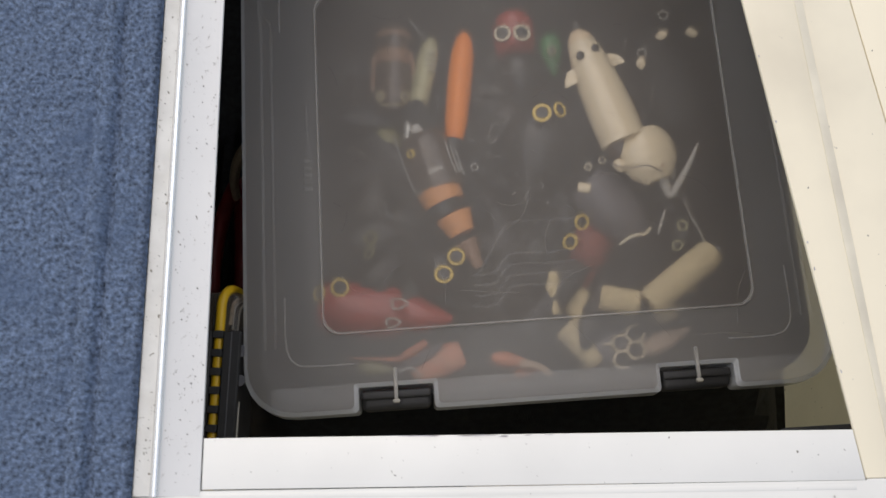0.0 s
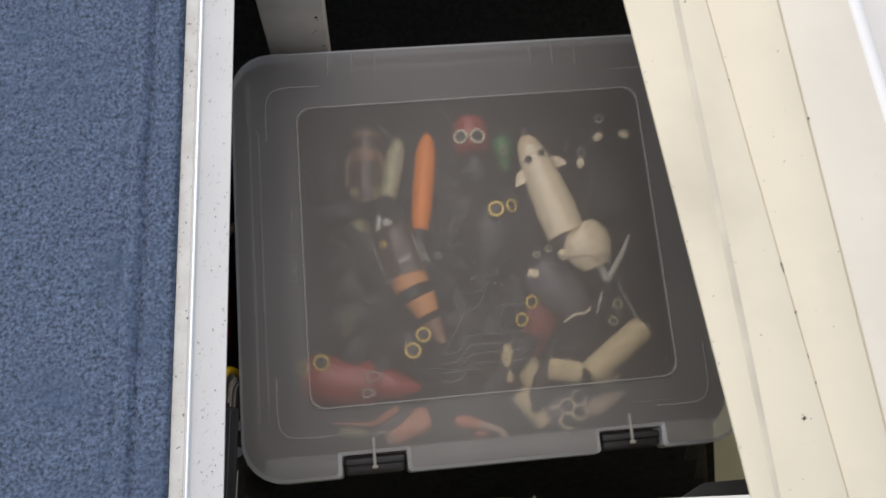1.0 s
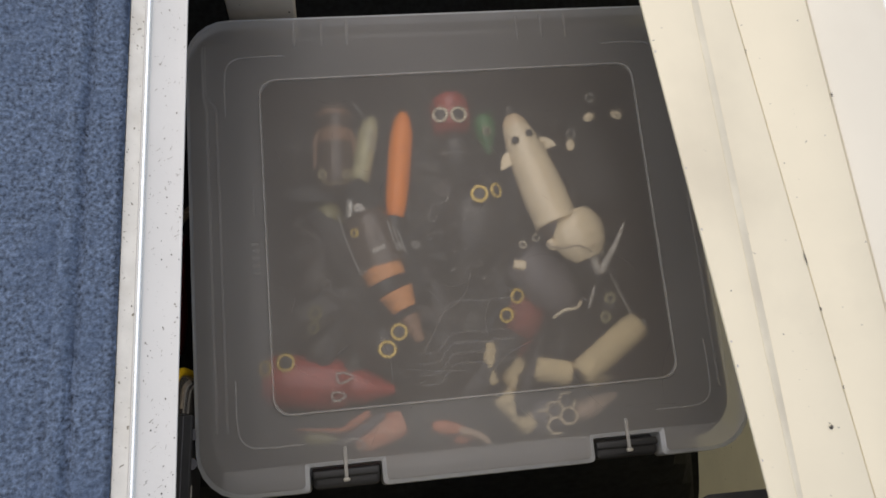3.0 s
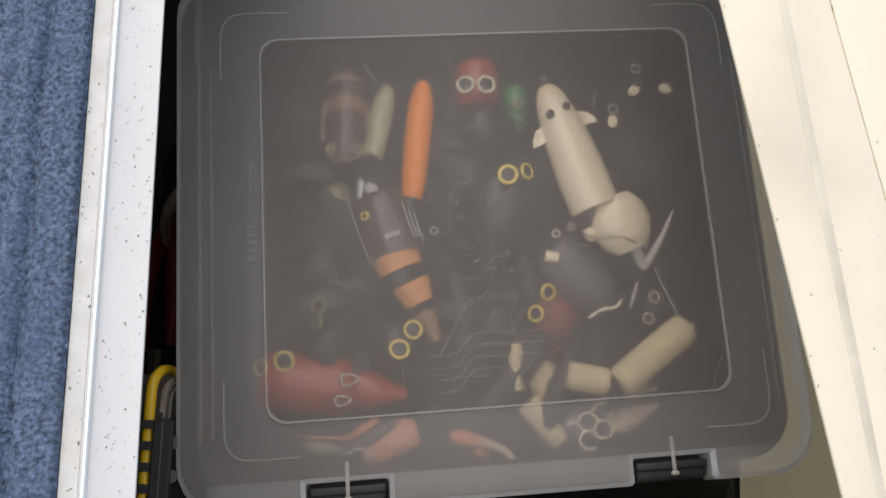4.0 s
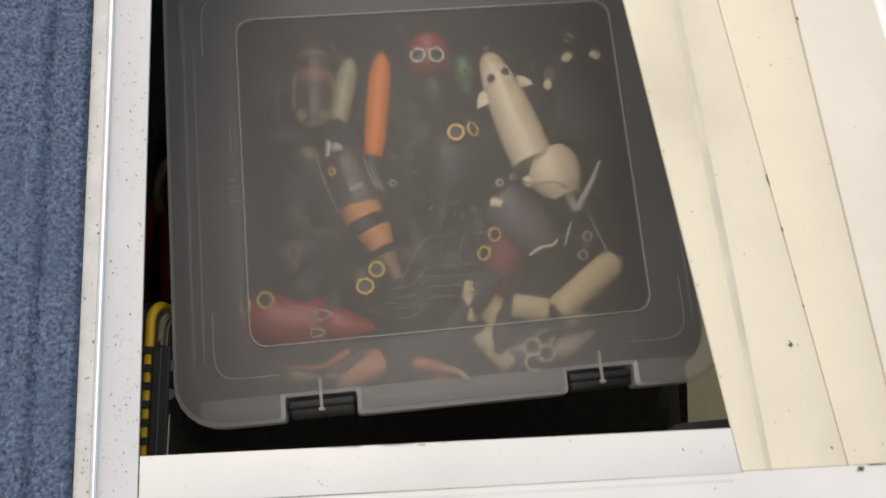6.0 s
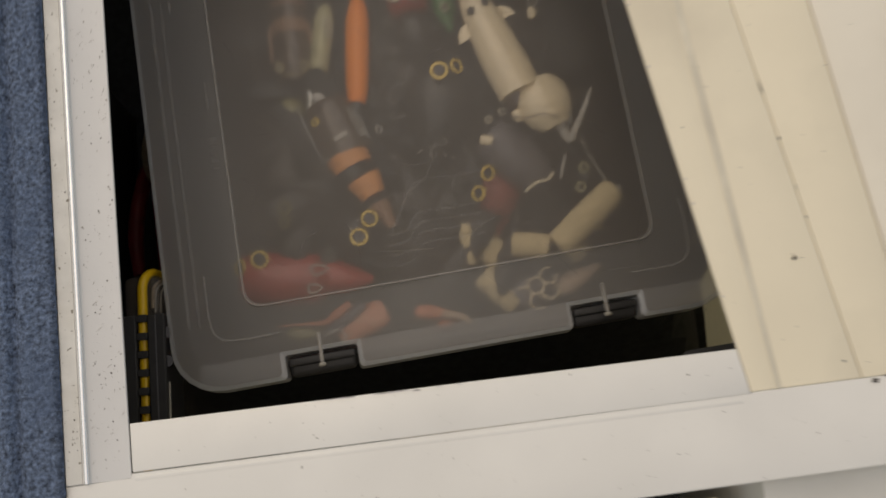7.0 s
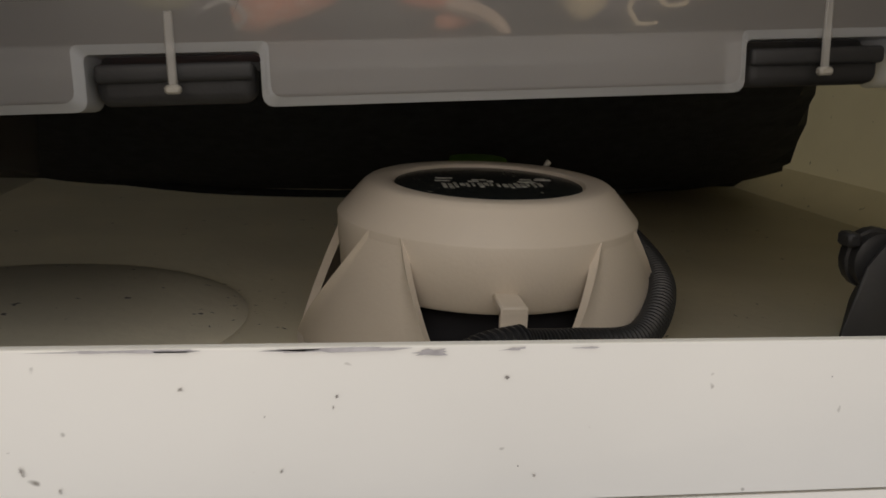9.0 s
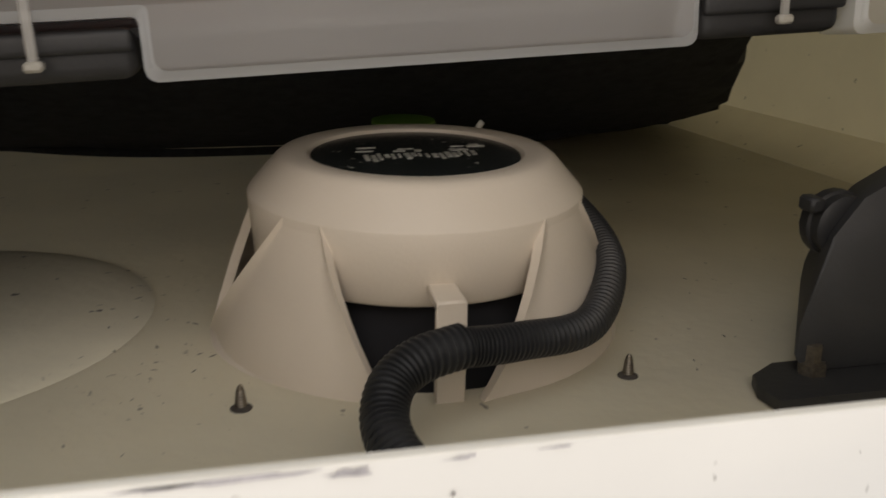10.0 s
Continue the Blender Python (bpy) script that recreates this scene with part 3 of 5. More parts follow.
        part("scratch", tube([c - d, c + q, c + d], 0.00014, 4, 4), FAINT, t)
    # latches with white ties
    for c in (-0.1055, 0.110):
        l = part("latch", block(c - 0.0247, c + 0.0247, -0.189, -0.1755, -0.030, -0.009, 0.004, 3), BLACK, t, "black plastic latch")
        part("hinge_bar", block(c - 0.0245, c + 0.0245, -0.1815, -0.1755, -0.0098, -0.0062, 0.0016, 3), BLACK, l)
        part("tie", block(c - 0.0014, c + 0.0014, -0.1835, -0.160, -0.0035, -0.0018, 0.0005, 1), RIM, l, "milky plastic tie")
        part("tie_end", block(c - 0.0025, c + 0.0025, -0.1850, -0.1822, -0.0045, -0.0005, 0.0008, 1), TIE, l, "white plastic tie end")
    # the moulding is a little out of square
    for ob in t.children_recursive:
        lean = 0.0135 if ob.name.split(".")[0] in ("panel_rim", "lid") else 0.008
        for v in ob.data.vertices:
            v.co.y += lean * v.co.x
    return t


tackle = tackle_box()


# ---- loudspeaker seen from behind ----
GLOSSLABEL = material("dark_label_film", (0.02, 0.024, 0.024), 0.25, vary=0.2, scale=80, speck=(0.3, 0.3, 0.27), speck_scale=260, speck_amount=0.7)
PALE = material("worn_silver_print", (0.42, 0.42, 0.38), 0.5, vary=0.5, scale=500)
STEEL = material("dull_steel", (0.22, 0.19, 0.15), 0.4, 0.8, vary=0.3, scale=600, bump=0.2, bump_scale=900)
CONE = material("unlit_black_paper", (0.006, 0.006, 0.008), 0.95, vary=0.2, scale=80)
GREENP = material("green_plastic", (0.09, 0.2, 0.02), 0.45, vary=0.1, scale=100)
HOSE = material("black_conduit", (0.021, 0.022, 0.024), 0.42, vary=0.2, scale=150)


def petal(b0, b1, t0, t1):
    """An arm of the basket: wide at the wall, narrow where it meets the cover; angles from the open side, towards east."""
    b = bmesh.new()
    n, m = 14, 8
    sheets = []
    for off in (0.0, -0.0022):
        g = []
        for j in range(m + 1):
            s = j / m
            h = 0.001 + 0.052 * s
            r = 0.0735 - 0.0155 * s ** 1.1 + 0.0004 * math.sin(math.pi * s) + off
            e = s ** 0.9
            a0, a1 = b0 + (t0 - b0) * e, b1 + (t1 - b1) * e
            row = []
            for i in range(n + 1):
                a = radians(a0 + (a1 - a0) * i / n)
                edge = 0.0016 if i in (0, n) and off == 0.0 else 0.0
                row.append(b.verts.new(((r + edge) * math.sin(a), h, (r + edge) * math.cos(a))))
            g.append(row)
        sheets.append(g)
        for j in range(m):
            for i in range(n):
                b.faces.new((g[j][i], g[j][i + 1], g[j + 1][i + 1], g[j + 1][i]))
    o, q = sheets
    rim = lambda g: [g[0][i] for i in range(n)] + [g[j][n] for j in range(m)] + [g[m][i] for i in range(n, 0, -1)] + [g[j][0] for j in range(m, 0, -1)]
    loop_faces(b, rim(o), rim(q))
    return b


def loudspeaker():
    t = thing("loudspeaker", "back of a white marine loudspeaker screwed through the locker wall", "loudspeaker", (0.2035, WALL_Y - 0.0012, -0.221))
    t.matrix_world = pose(0.2035, WALL_Y - 0.0012, -0.221, 2.5, 0, 0)
    cover = part("magnet_cover", lathe([(0.03, 0.028), (0.0562, 0.0288), (0.0575, 0.0303), (0.0592, 0.0528), (0.0588, 0.0535), (0.0498, 0.0637), (0.0478, 0.0652), (0.0462, 0.0657), (0.0392, 0.0657), (0.0382, 0.0652), (0.0378, 0.0634), (0.03, 0.0634)], 72, "y"), SPEAKER, t, "white round magnet cover with a sloped shoulder")
    lab = part("label_disc", lathe([(0.02, 0.0632), (0.0372, 0.0632), (0.0370, 0.0642), (0.02, 0.0643)], 64, "y"), GLOSSLABEL, cover, "worn black round label with illegible silver print")
    rnd = random.Random(5)
    for k in range(17):
        x, z = -0.019 + 0.0024 * k, 0.001 + rnd.uniform(-0.001, 0.0015)
        part("print_bar", block(x, x + rnd.uniform(0.0008, 0.0019), 0.0642, 0.0645, z, z + rnd.uniform(0.004, 0.0095)), PALE, lab)
    for k in range(10):
        x, z = rnd.uniform(-0.022, 0.024), rnd.uniform(-0.012, -0.002)
        part("print_bar", block(x, x + rnd.uniform(0.002, 0.007), 0.0642, 0.0645, z, z + rnd.uniform(0.001, 0.003)), PALE, lab)
    part("mounting_ring", lathe([(0.05, 0.0), (0.0748, 0.0), (0.0748, 0.002), (0.0728, 0.0035), (0.05, 0.004)], 72, "y"), SPEAKER, t)
    # housing is darkened to near-black, the shade between the arms put into colour
    part("cone_housing", lathe([(0.05, 0.003), (0.0655, 0.003), (0.05, 0.028), (0.03, 0.028)], 48, "y"), CONE, t, "black cone housing inside the basket, darkened for the unlit gaps")
    for a in ((-93, -15, -55, -40), (3, 98, 32, 58), (126, 168, 136, 158), (-152, -101, -132, -117)):
        part("basket_arm", petal(*a), SPEAKER, t)
    strap = part("terminal_strap", block(-0.0075, 0.0017, 0.0005, 0.0365, 0.0695, 0.0722, 0.0005, 1), SPEAKER, t, "flat strap over the terminals")
    part("strap_foot", block(-0.0075, 0.0017, 0.0335, 0.0370, 0.056, 0.0723, 0.0007, 1), SPEAKER, strap)
    part("terminal", lathe([(0.006, 0.0), (0.0135, 0.0), (0.0132, 0.0016), (0.006, 0.002)], 24, "y", (0.006, 0.0632, -0.0595)), GREENP, t, "green terminal disc")
    part("wire_end", tube([(0.031, 0.0625, -0.036), (0.0325, 0.0655, -0.037), (0.034, 0.0675, -0.037)], 0.0013, 8, 3), TIE, t, "cream wire end")
    return t


loudspeaker()


def conduit():
    t = thing("conduit", "black corrugated wiring conduit curled round the loudspeaker", "conduit", (0.27, WALL_Y, -0.2))
    pts = [(0.228, -0.038, -0.310), (0.252, -0.031, -0.288), (0.2660, -0.030, -0.256), (0.2715, -0.037, -0.222), (0.2672, -0.0445, -0.190), (0.2470, -0.0515, -0.157), (0.218, -0.048, -0.1395), (0.199, -0.046, -0.1335)]
    o = Vector((0.27, WALL_Y, -0.2))
    part("ribbed_length", tube([Vector(p) - o for p in pts], 0.0058, 16, 64, 0.0010), HOSE, t)
    pts = [(0.2005, -0.0455, -0.134), (0.187, -0.0465, -0.1285), (0.1785, -0.0505, -0.1225), (0.1755, -0.0565, -0.1125), (0.1785, -0.060, -0.098), (0.187, -0.061, -0.084), (0.20, -0.0615, -0.07), (0.23, -0.0615, -0.055)]
    part("ribbed_end", tube([Vector(p) - o for p in pts], 0.0065, 16, 26, 0.0009), HOSE, t)
    return t


conduit()


def screw(x, z, tilt=0.0):
    t = thing("screw", "pointed screw tip sticking out of the locker wall", "screw", (x, WALL_Y, z), group="speaker screws")
    prof = [(0.0023, 0.0)]
    for k in range(7):
        h, r = 0.0005 + 0.00085 * k, 0.0020 - 0.0001 * k
        prof += [(r, h), (r * 0.72, h + 0.00055)]
    prof += [(0.0010, 0.0068), (0.0003, 0.0077)]
    part("thread", lathe(prof, 14, "y"), STEEL, t)
    part("burr", lathe([(0.0030, -0.0005), (0.0034, 0.0002), (0.0024, 0.0009)], 12, "y"), DIRT, t, "dark ring of dirt round the hole")
    return t


first = screw(0.1395, -0.1575)
copy_thing(first, pose(0.2605, WALL_Y, -0.1555))
copy_thing(first, pose(0.1395, WALL_Y, -0.287))
copy_thing(first, pose(0.2605, WALL_Y, -0.287))


def wall_marks():
    rnd = random.Random(31)
    for k in range(230):
        x, z = rnd.gauss(0.108, 0.020), rnd.gauss(-0.215, 0.05)
        if k > 190:
            x = rnd.uniform(0.27, 0.34)
        if (x - 0.2035) ** 2 + (z + 0.221) ** 2 < 0.0056 or z > -0.03 or x < 0.085:
            continue
        l = 0.0003 + 0.0019 * rnd.random() ** 4
        b = bmesh.new()
        a = rnd.uniform(0, 180)
        d = Vector((math.cos(radians(a)), 0, math.sin(radians(a)))) * l
        s = Vector((-d.z, 0, d.x)) * 0.22
        y = WALL_Y + (0.0027 if (x - 0.012) ** 2 + (z + 0.25) ** 2 < 0.0089 else 0.0004)
        c = Vector((x, y, z))
        b.faces.new([b.verts.new(c + q) for q in (d, s, -d, -s)])
        part("scuff", b, DIRT, wall_south, smooth=False)


wall_marks()


# ---- black electrical unit on the wall ----
UNITGREY = material("matt_charcoal_plastic", (0.045, 0.046, 0.048), 0.6, vary=0.12, scale=70, bump=0.1, bump_scale=400)


def unit():
    o = (0.33, WALL_Y, -0.15)
    t = thing("electrical_unit", "matt black electrical unit bolted to the locker wall", "electrical unit", o)
    b = bmesh.new()
    out = [(-0.023, 0.010), (-0.022, 0.020), (-0.015, 0.048), (-0.006, 0.060), (0.024, 0.076), (0.16, 0.082), (0.16, 0.004), (-0.012, 0.004), (-0.020, 0.006)]
    lo = [b.verts.new((x + (0.045 if x < 0.1 else 0.0), y - 0.012 * (y > 0.03), -0.052)) for x, y in out]
    hi = [b.verts.new((x, y, 0.012)) for x, y in out]
    b.faces.new(lo[::-1])
    b.faces.new(hi)
    loop_faces(b, lo, hi)
    bmesh.ops.bevel(b, geom=b.edges[:], offset=0.0018, segments=2, profile=0.5, affect="EDGES")
    part("housing", b, UNITGREY, t)
    plate = part("mounting_plate", prism([(-0.034, 0.014), (-0.031, 0.006), (-0.02, -0.001), (0.16, -0.006), (0.16, 0.024), (-0.033, 0.024)], -0.002, 0.002, 0.0006), BLACK, t, "flat black mounting plate")
    plate.matrix_local = pose(-0.004, 0.0022, 0.004, 90, 0, 0)
    bolt = part("bolt", lathe([(0.0018, 0.004), (0.0046, 0.004), (0.0046, 0.0075), (0.0026, 0.0078), (0.0026, 0.0135), (0.001, 0.0138)], 6, "y", (-0.016, 0, 0.012)), STEEL, t, "steel bolt with a nut")
    part("knob", lathe([(0.006, -0.004), (0.0105, -0.004), (0.0112, -0.003), (0.0112, 0.001), (0.0102, 0.0015), (0.0102, 0.0055), (0.008, 0.007)], 20, "z", (0.002, 0.046, -0.01)), BLACK, t, "round black cable plug")
    part("plug_latch", block(-0.0115, -0.0065, 0.051, 0.056, -0.012, -0.004, 0.001, 1), BLACK, t)
    return t


unit()


# ---- things beside the tackle box ----
YELLOW = material("yellow_plastic", (0.72, 0.45, 0.02), 0.35, vary=0.12, scale=60)
SMOKE = frosted("smoked_clear_plastic", (0.16, 0.14, 0.12), 0.7, 0.15)
REDP = material("red_plastic", (0.17, 0.012, 0.014), 0.45, vary=0.2, scale=60)
TAN = material("tan_webbing", (0.33, 0.27, 0.2), 0.8, vary=0.2, scale=300)


def crate():
    t = thing("storage_crate", "dark plastic crate in the dim corner of the locker", "crate", (-0.15, 0.11, FLOOR_Z))
    part("shell", block(-0.13, -0.006, -0.17, 0.30, 0.0, 0.255, 0.008), BLACK, t)
    part("crate_lid", block(-0.135, -0.004, -0.173, 0.305, 0.255, 0.268, 0.004), BLACK, t)


crate()


def slim_case(z_top):
    """A slim clear case standing on edge, with a slotted black sleeve and a yellow spine."""
    base = -0.415
    t = thing("utility_case", "slim clear lure case with a yellow spine and slotted black sleeve", "case", (-0.0365, 0.0, base), -1.5)
    h = z_top - base
    part("clear_shell", block(-0.0145, 0.0145, -0.036, 0.110, 0.0, h - 0.005, 0.006, 3), SMOKE, t, "smoked clear shell")
    spine = tube([(0, -0.040, h - 0.0035), (0, 0.0, h - 0.0035), (0, 0.04, h - 0.0035), (0, 0.09, h - 0.0035), (0.0005, 0.104, h - 0.005), (0.003, 0.112, h - 0.014), (0.005, 0.114, h - 0.03), (0.005, 0.114, h - 0.06)], 0.0036, 10, 4)
    part("spine", spine, YELLOW, t, "yellow spine")
    part("inner_fold", tube([(0.007, 0.085, h - 0.006), (0.0075, 0.1, h - 0.008), (0.0105, 0.106, h - 0.016)], 0.0015, 8, 4), TAN, t, "tan edge of the clear shell")
    # two pale arcs drawn as highlights on the clear rounded corner
    for dx, dz in ((0.004, -0.004), (0.0065, -0.010)):
        part("corner_highlight", tube([(0.004 + dx, 0.082, h - 0.004 + dz), (0.0045 + dx, 0.098, h - 0.006 + dz), (0.0075 + dx, 0.105, h - 0.014 + dz)], 0.0007, 6, 5), TIE, t, "pale arc drawn as a highlight on the clear shell")
    for x0, x1 in ((-0.0175, -0.004), (0.004, 0.0165)):
        part("sleeve_side", block(x0, x1, -0.014, 0.080, h - 0.05, h + 0.002, 0.001, 1), BLACK, t, "black sleeve")
    for k in range(8):
        y = 0.0775 - 0.0132 * k
        part("sleeve_bar", block(-0.004, 0.004, y - 0.003, y + 0.0025, h - 0.004, h + 0.002, 0.0006, 1), BLACK, t, "black bar between the slots")
    for x in (-0.013, 0.010):
        part("seam", tube([(x, -0.013, h + 0.0022), (x, 0.03, h + 0.0022), (x, 0.079, h + 0.0022)], 0.0005, 6, 3), GREY_TRIM, t, "grey seam of the sleeve")
    for y in (0.045, 0.066):
        part("eyelet", lathe([(0.0028, 0), (0.0042, 0.0), (0.0042, 0.0015), (0.0028, 0.0015)], 16, "z", (0.0165, y, h - 0.004)), GREY_TRIM, t)
    part("clear_edge", tube([(0.0160, -0.030, h - 0.006), (0.0162, 0.0, h - 0.004), (0.0160, 0.03, h - 0.006)], 0.0012, 6, 3), TIE, t)


GREY_TRIM = material("grey_trim", (0.1, 0.1, 0.11), 0.5, vary=0.1, scale=100)
slim_case(-0.165)


def red_pliers():
    base = -0.45
    t = thing("pliers", "red-handled pliers lying in the dim side of the locker", "pliers", (-0.083, 0.20, base))
    part("handle", tube([(-0.012, -0.05, 0.06), (-0.012, -0.01, 0.065), (-0.008, 0.03, 0.055), (-0.004, 0.07, 0.03), (-0.002, 0.08, 0.0075)], [0.006, 0.008, 0.008, 0.007, 0.006], 10, 5), REDP, t, "red handle")
    part("handle", tube([(0.012, -0.045, 0.055), (0.014, -0.01, 0.06), (0.010, 0.03, 0.05), (0.006, 0.07, 0.03), (0.008, 0.085, 0.0075)], [0.006, 0.008, 0.008, 0.007, 0.006], 10, 5), REDP, t, "red handle")
    part("jaws", tube([(0.0, -0.05, 0.06), (0.0, -0.07, 0.06), (0.001, -0.088, 0.058)], [0.009, 0.006, 0.002], 8, 4), STEEL, t, "steel jaws")


red_pliers()


def strap():
    base = -0.44
    t = thing("strap", "short tan webbing strap hanging beside the tackle box", "strap", (-0.06, 0.26, base))
    part("webbing", tube([(-0.02, -0.02, 0.0), (-0.018, 0.0, 0.06), (0.0, 0.015, 0.11), (0.022, 0.03, 0.12), (0.03, 0.06, 0.10), (0.03, 0.1, 0.002)], 0.005, 6, 6), TAN, t)


strap()


# ---- lures in the tackle box; places are relative to the box ----
BONE = material("bone_white_paint", (0.80, 0.67, 0.46), 0.3, vary=0.05, scale=40, coat=0.4)
ORANGE = material("bright_orange_paint", (1.0, 0.245, 0.0), 0.6, vary=0.12, scale=50, coat=0.3)
DULLRED = material("dull_brick_red", (0.26, 0.045, 0.03), 0.5, vary=0.35, scale=60)
RED = material("red_paint", (0.40, 0.045, 0.03), 0.35, vary=0.25, scale=40, coat=0.4)
GREEN = material("dark_green_paint", (0.04, 0.2, 0.06), 0.3, vary=0.2, scale=40)
SAGE = material("pale_sage_foil", (0.46, 0.43, 0.25), 0.4, 0.1, vary=0.2, scale=60)
UMBER = material("dark_umber_lacquer", (0.075, 0.05, 0.036), 0.35, vary=0.3, scale=60, coat=0.3)
OLIVE = material("olive_lacquer", (0.26, 0.24, 0.11), 0.35, vary=0.25, scale=60)
SILVER = material("silver_scales", (0.5, 0.5, 0.46), 0.3, 0.4, vary=0.3, scale=300)
DARK = material("black_lacquer", (0.014, 0.013, 0.013), 0.4, vary=0.3, scale=60, coat=0.12)
MATT = material("black_matt_paint", (0.012, 0.014, 0.014), 0.75, vary=0.3, scale=60)
BROWN = material("brown_band_paint", (0.27, 0.15, 0.09), 0.35, vary=0.2, scale=80)
PEACH = material("orange_band_paint", (0.72, 0.3, 0.1), 0.4, vary=0.1, scale=80, speck=(0.25, 0.08, 0.03), speck_scale=500, speck_amount=0.66)
GREY = material("grey_translucent_rubber", (0.13, 0.12, 0.13), 0.4, vary=0.2, scale=40)
FUR = material("cream_flocking", (0.78, 0.63, 0.37), 0.95, vary=0.15, scale=250, bump=0.8, bump_scale=1200)
SALMON = material("salmon_rubber", (0.6, 0.2, 0.1), 0.5, vary=0.35, scale=300)
SCALY = material("salmon_scale_print", (0.62, 0.22, 0.12), 0.45, vary=0.25, scale=120, speck=(0.75, 0.5, 0.36), speck_scale=420, speck_amount=0.55)
PALETAIL = material("grey_white_rubber", (0.42, 0.4, 0.36), 0.5, vary=0.1, scale=90)
NOSE = material("orange_tinted_paint", (0.76, 0.58, 0.37), 0.35, vary=0.1, scale=60, coat=0.3)
PINK = material("pale_skin_rubber", (0.58, 0.43, 0.32), 0.5, vary=0.15, scale=60)
GOLD = material("yellow_eye_ring", (0.72, 0.5, 0.10), 0.35, vary=0.1, scale=200)
DIMGOLD = material("tarnished_gold_paint", (0.40, 0.33, 0.17), 0.4, vary=0.15, scale=200)
IVORY = material("ivory_eye_ring", (0.66, 0.58, 0.42), 0.4, vary=0.1, scale=200)
WIRE = material("bright_wire", (0.2, 0.195, 0.18), 0.35, 0.9, vary=0.1, scale=300)
to_world = pose(*BOX, 0, 0, TURN)
FLAT = {"stick": [(0, 0.35), (0.06, 0.7), (0.2, 0.98), (0.5, 1.0), (0.8, 0.92), (0.95, 0.7), (1, 0.4)],
        "fish": [(0, 0.35), (0.05, 0.62), (0.15, 0.9), (0.32, 1.0), (0.55, 0.86), (0.8, 0.5), (1, 0.22)],
        "head": [(0, 0.75), (0.05, 0.9), (0.2, 1.0), (0.6, 1.0), (0.9, 0.92), (1, 0.7)],
        "rat": [(0, 0.3), (0.05, 0.5), (0.15, 0.68), (0.3, 0.82), (0.5, 0.93), (0.75, 1.0), (1, 0.97)],
        "rump": [(0, 0.72), (0.08, 0.92), (0.3, 1.0), (0.6, 0.98), (0.85, 0.75), (1, 0.4)],
        "haunch": [(0, 0.55), (0.1, 0.78), (0.35, 1.0), (0.65, 1.0), (0.9, 0.86), (1, 0.74)],
        "rear": [(0, 0.66), (0.08, 0.82), (0.3, 1.0), (0.55, 1.0), (0.8, 0.84), (1, 0.5)],
        "log": [(0, 0.8), (0.03, 0.97), (0.5, 1.0), (0.97, 0.97), (1, 0.8)]}


def loft(a, c, width, height, shape, s0=0.0, s1=1.0, grow=0.0, n=16, seg=20):
    """A bait's body from a to c, round in section; s0 and s1 cut a length out of it."""
    a, c = Vector(a), Vector(c)
    d = c - a
    side = d.normalized().cross(Vector((0, 0, 1))).normalized()
    up = side.cross(d.normalized())
    prof = FLAT[shape]
    b = bmesh.new()
    rings = []
    for j in range(n + 1):
        s = s0 + (s1 - s0) * j / n
        k = next(i for i in range(len(prof) - 1) if s <= prof[i + 1][0] + 1e-9)
        (p, q), (r, w) = prof[k], prof[k + 1]
        f = q + (w - q) * (s - p) / (r - p)
        rings.append([b.verts.new(a + d * s + (f * width / 2 + grow) * math.cos(2 * math.pi * i / seg) * side + (f * height / 2 + grow) * math.sin(2 * math.pi * i / seg) * up) for i in range(seg)])
    for g, h in zip(rings, rings[1:]):
        loop_faces(b, g, h)
    b.faces.new(rings[0][::-1])
    b.faces.new(rings[-1])
    return b


def eye(owner, p, r, mat, tilt=(0, 0), pupil=0.62):
    b = lathe([(r * pupil, -0.0012), (r * 0.97, -0.0012), (r, 0.0), (r * 0.92, 0.0008), (r * (pupil + 0.05), 0.0008), (r * pupil, 0.0)], 22, "z", closed=True)
    m = pose(*p, tilt[0], tilt[1], 0)
    bmesh.ops.transform(b, matrix=m, verts=b.verts)
    e = part("eye", b, mat, owner, "ringed eye")
    b = lathe([(r * 0.2, -0.001), (r * pupil, -0.001), (r * pupil * 0.9, 0.0003), (r * 0.2, 0.0006)], 16, "z")
    bmesh.ops.transform(b, matrix=m, verts=b.verts)
    part("pupil", b, DARK, e)
    return e


def bait(name, label, category="lure"):
    t = thing(name, label, category, group="lures in the tackle box")
    t.matrix_world = to_world.copy()
    return t


def wire(owner, pts, r=0.0006, mat=None, name="wire"):
    return part(name, tube(pts, r, 6, 5), mat or WIRE, owner)


def hook(owner, p, turn, size=0.011):
    """A treble hook hanging from its eye."""
    o = Vector(p)
    for k in range(2):
        a = radians(turn + 120 * k)
        d = Vector((math.cos(a), math.sin(a), 0))
        e = Vector((-d.y, d.x, 0))
        part("hook", tube([o, o + d * size, o + d * size * 1.3 + e * size * 0.25, o + d * size * 1.15 + e * size * 0.55, o + d * size * 0.75 + e * size * 0.55], 0.0004, 6, 4), WIRE, owner)


# white rat
t = bait("rat_lure", "glossy white jointed rat lure with ears and a forked tail")
part("front_body", loft((0.0525, 0.1005, -0.023), (0.0805, 0.0045, -0.021), 0.038, 0.034, "rat"), BONE, t)
part("joint", loft((0.076, 0.014, -0.026), (0.0905, -0.008, -0.026), 0.033, 0.026, "log"), UMBER, t, "dark joint between the body halves")
part("rear_body", loft((0.0915, 0.0125, -0.022), (0.1050, -0.0265, -0.024), 0.0455, 0.034, "rear"), BONE, t)
part("paw", loft((0.0725, -0.0095, -0.022), (0.0775, -0.0185, -0.022), 0.009, 0.010, "rump"), BONE, t)
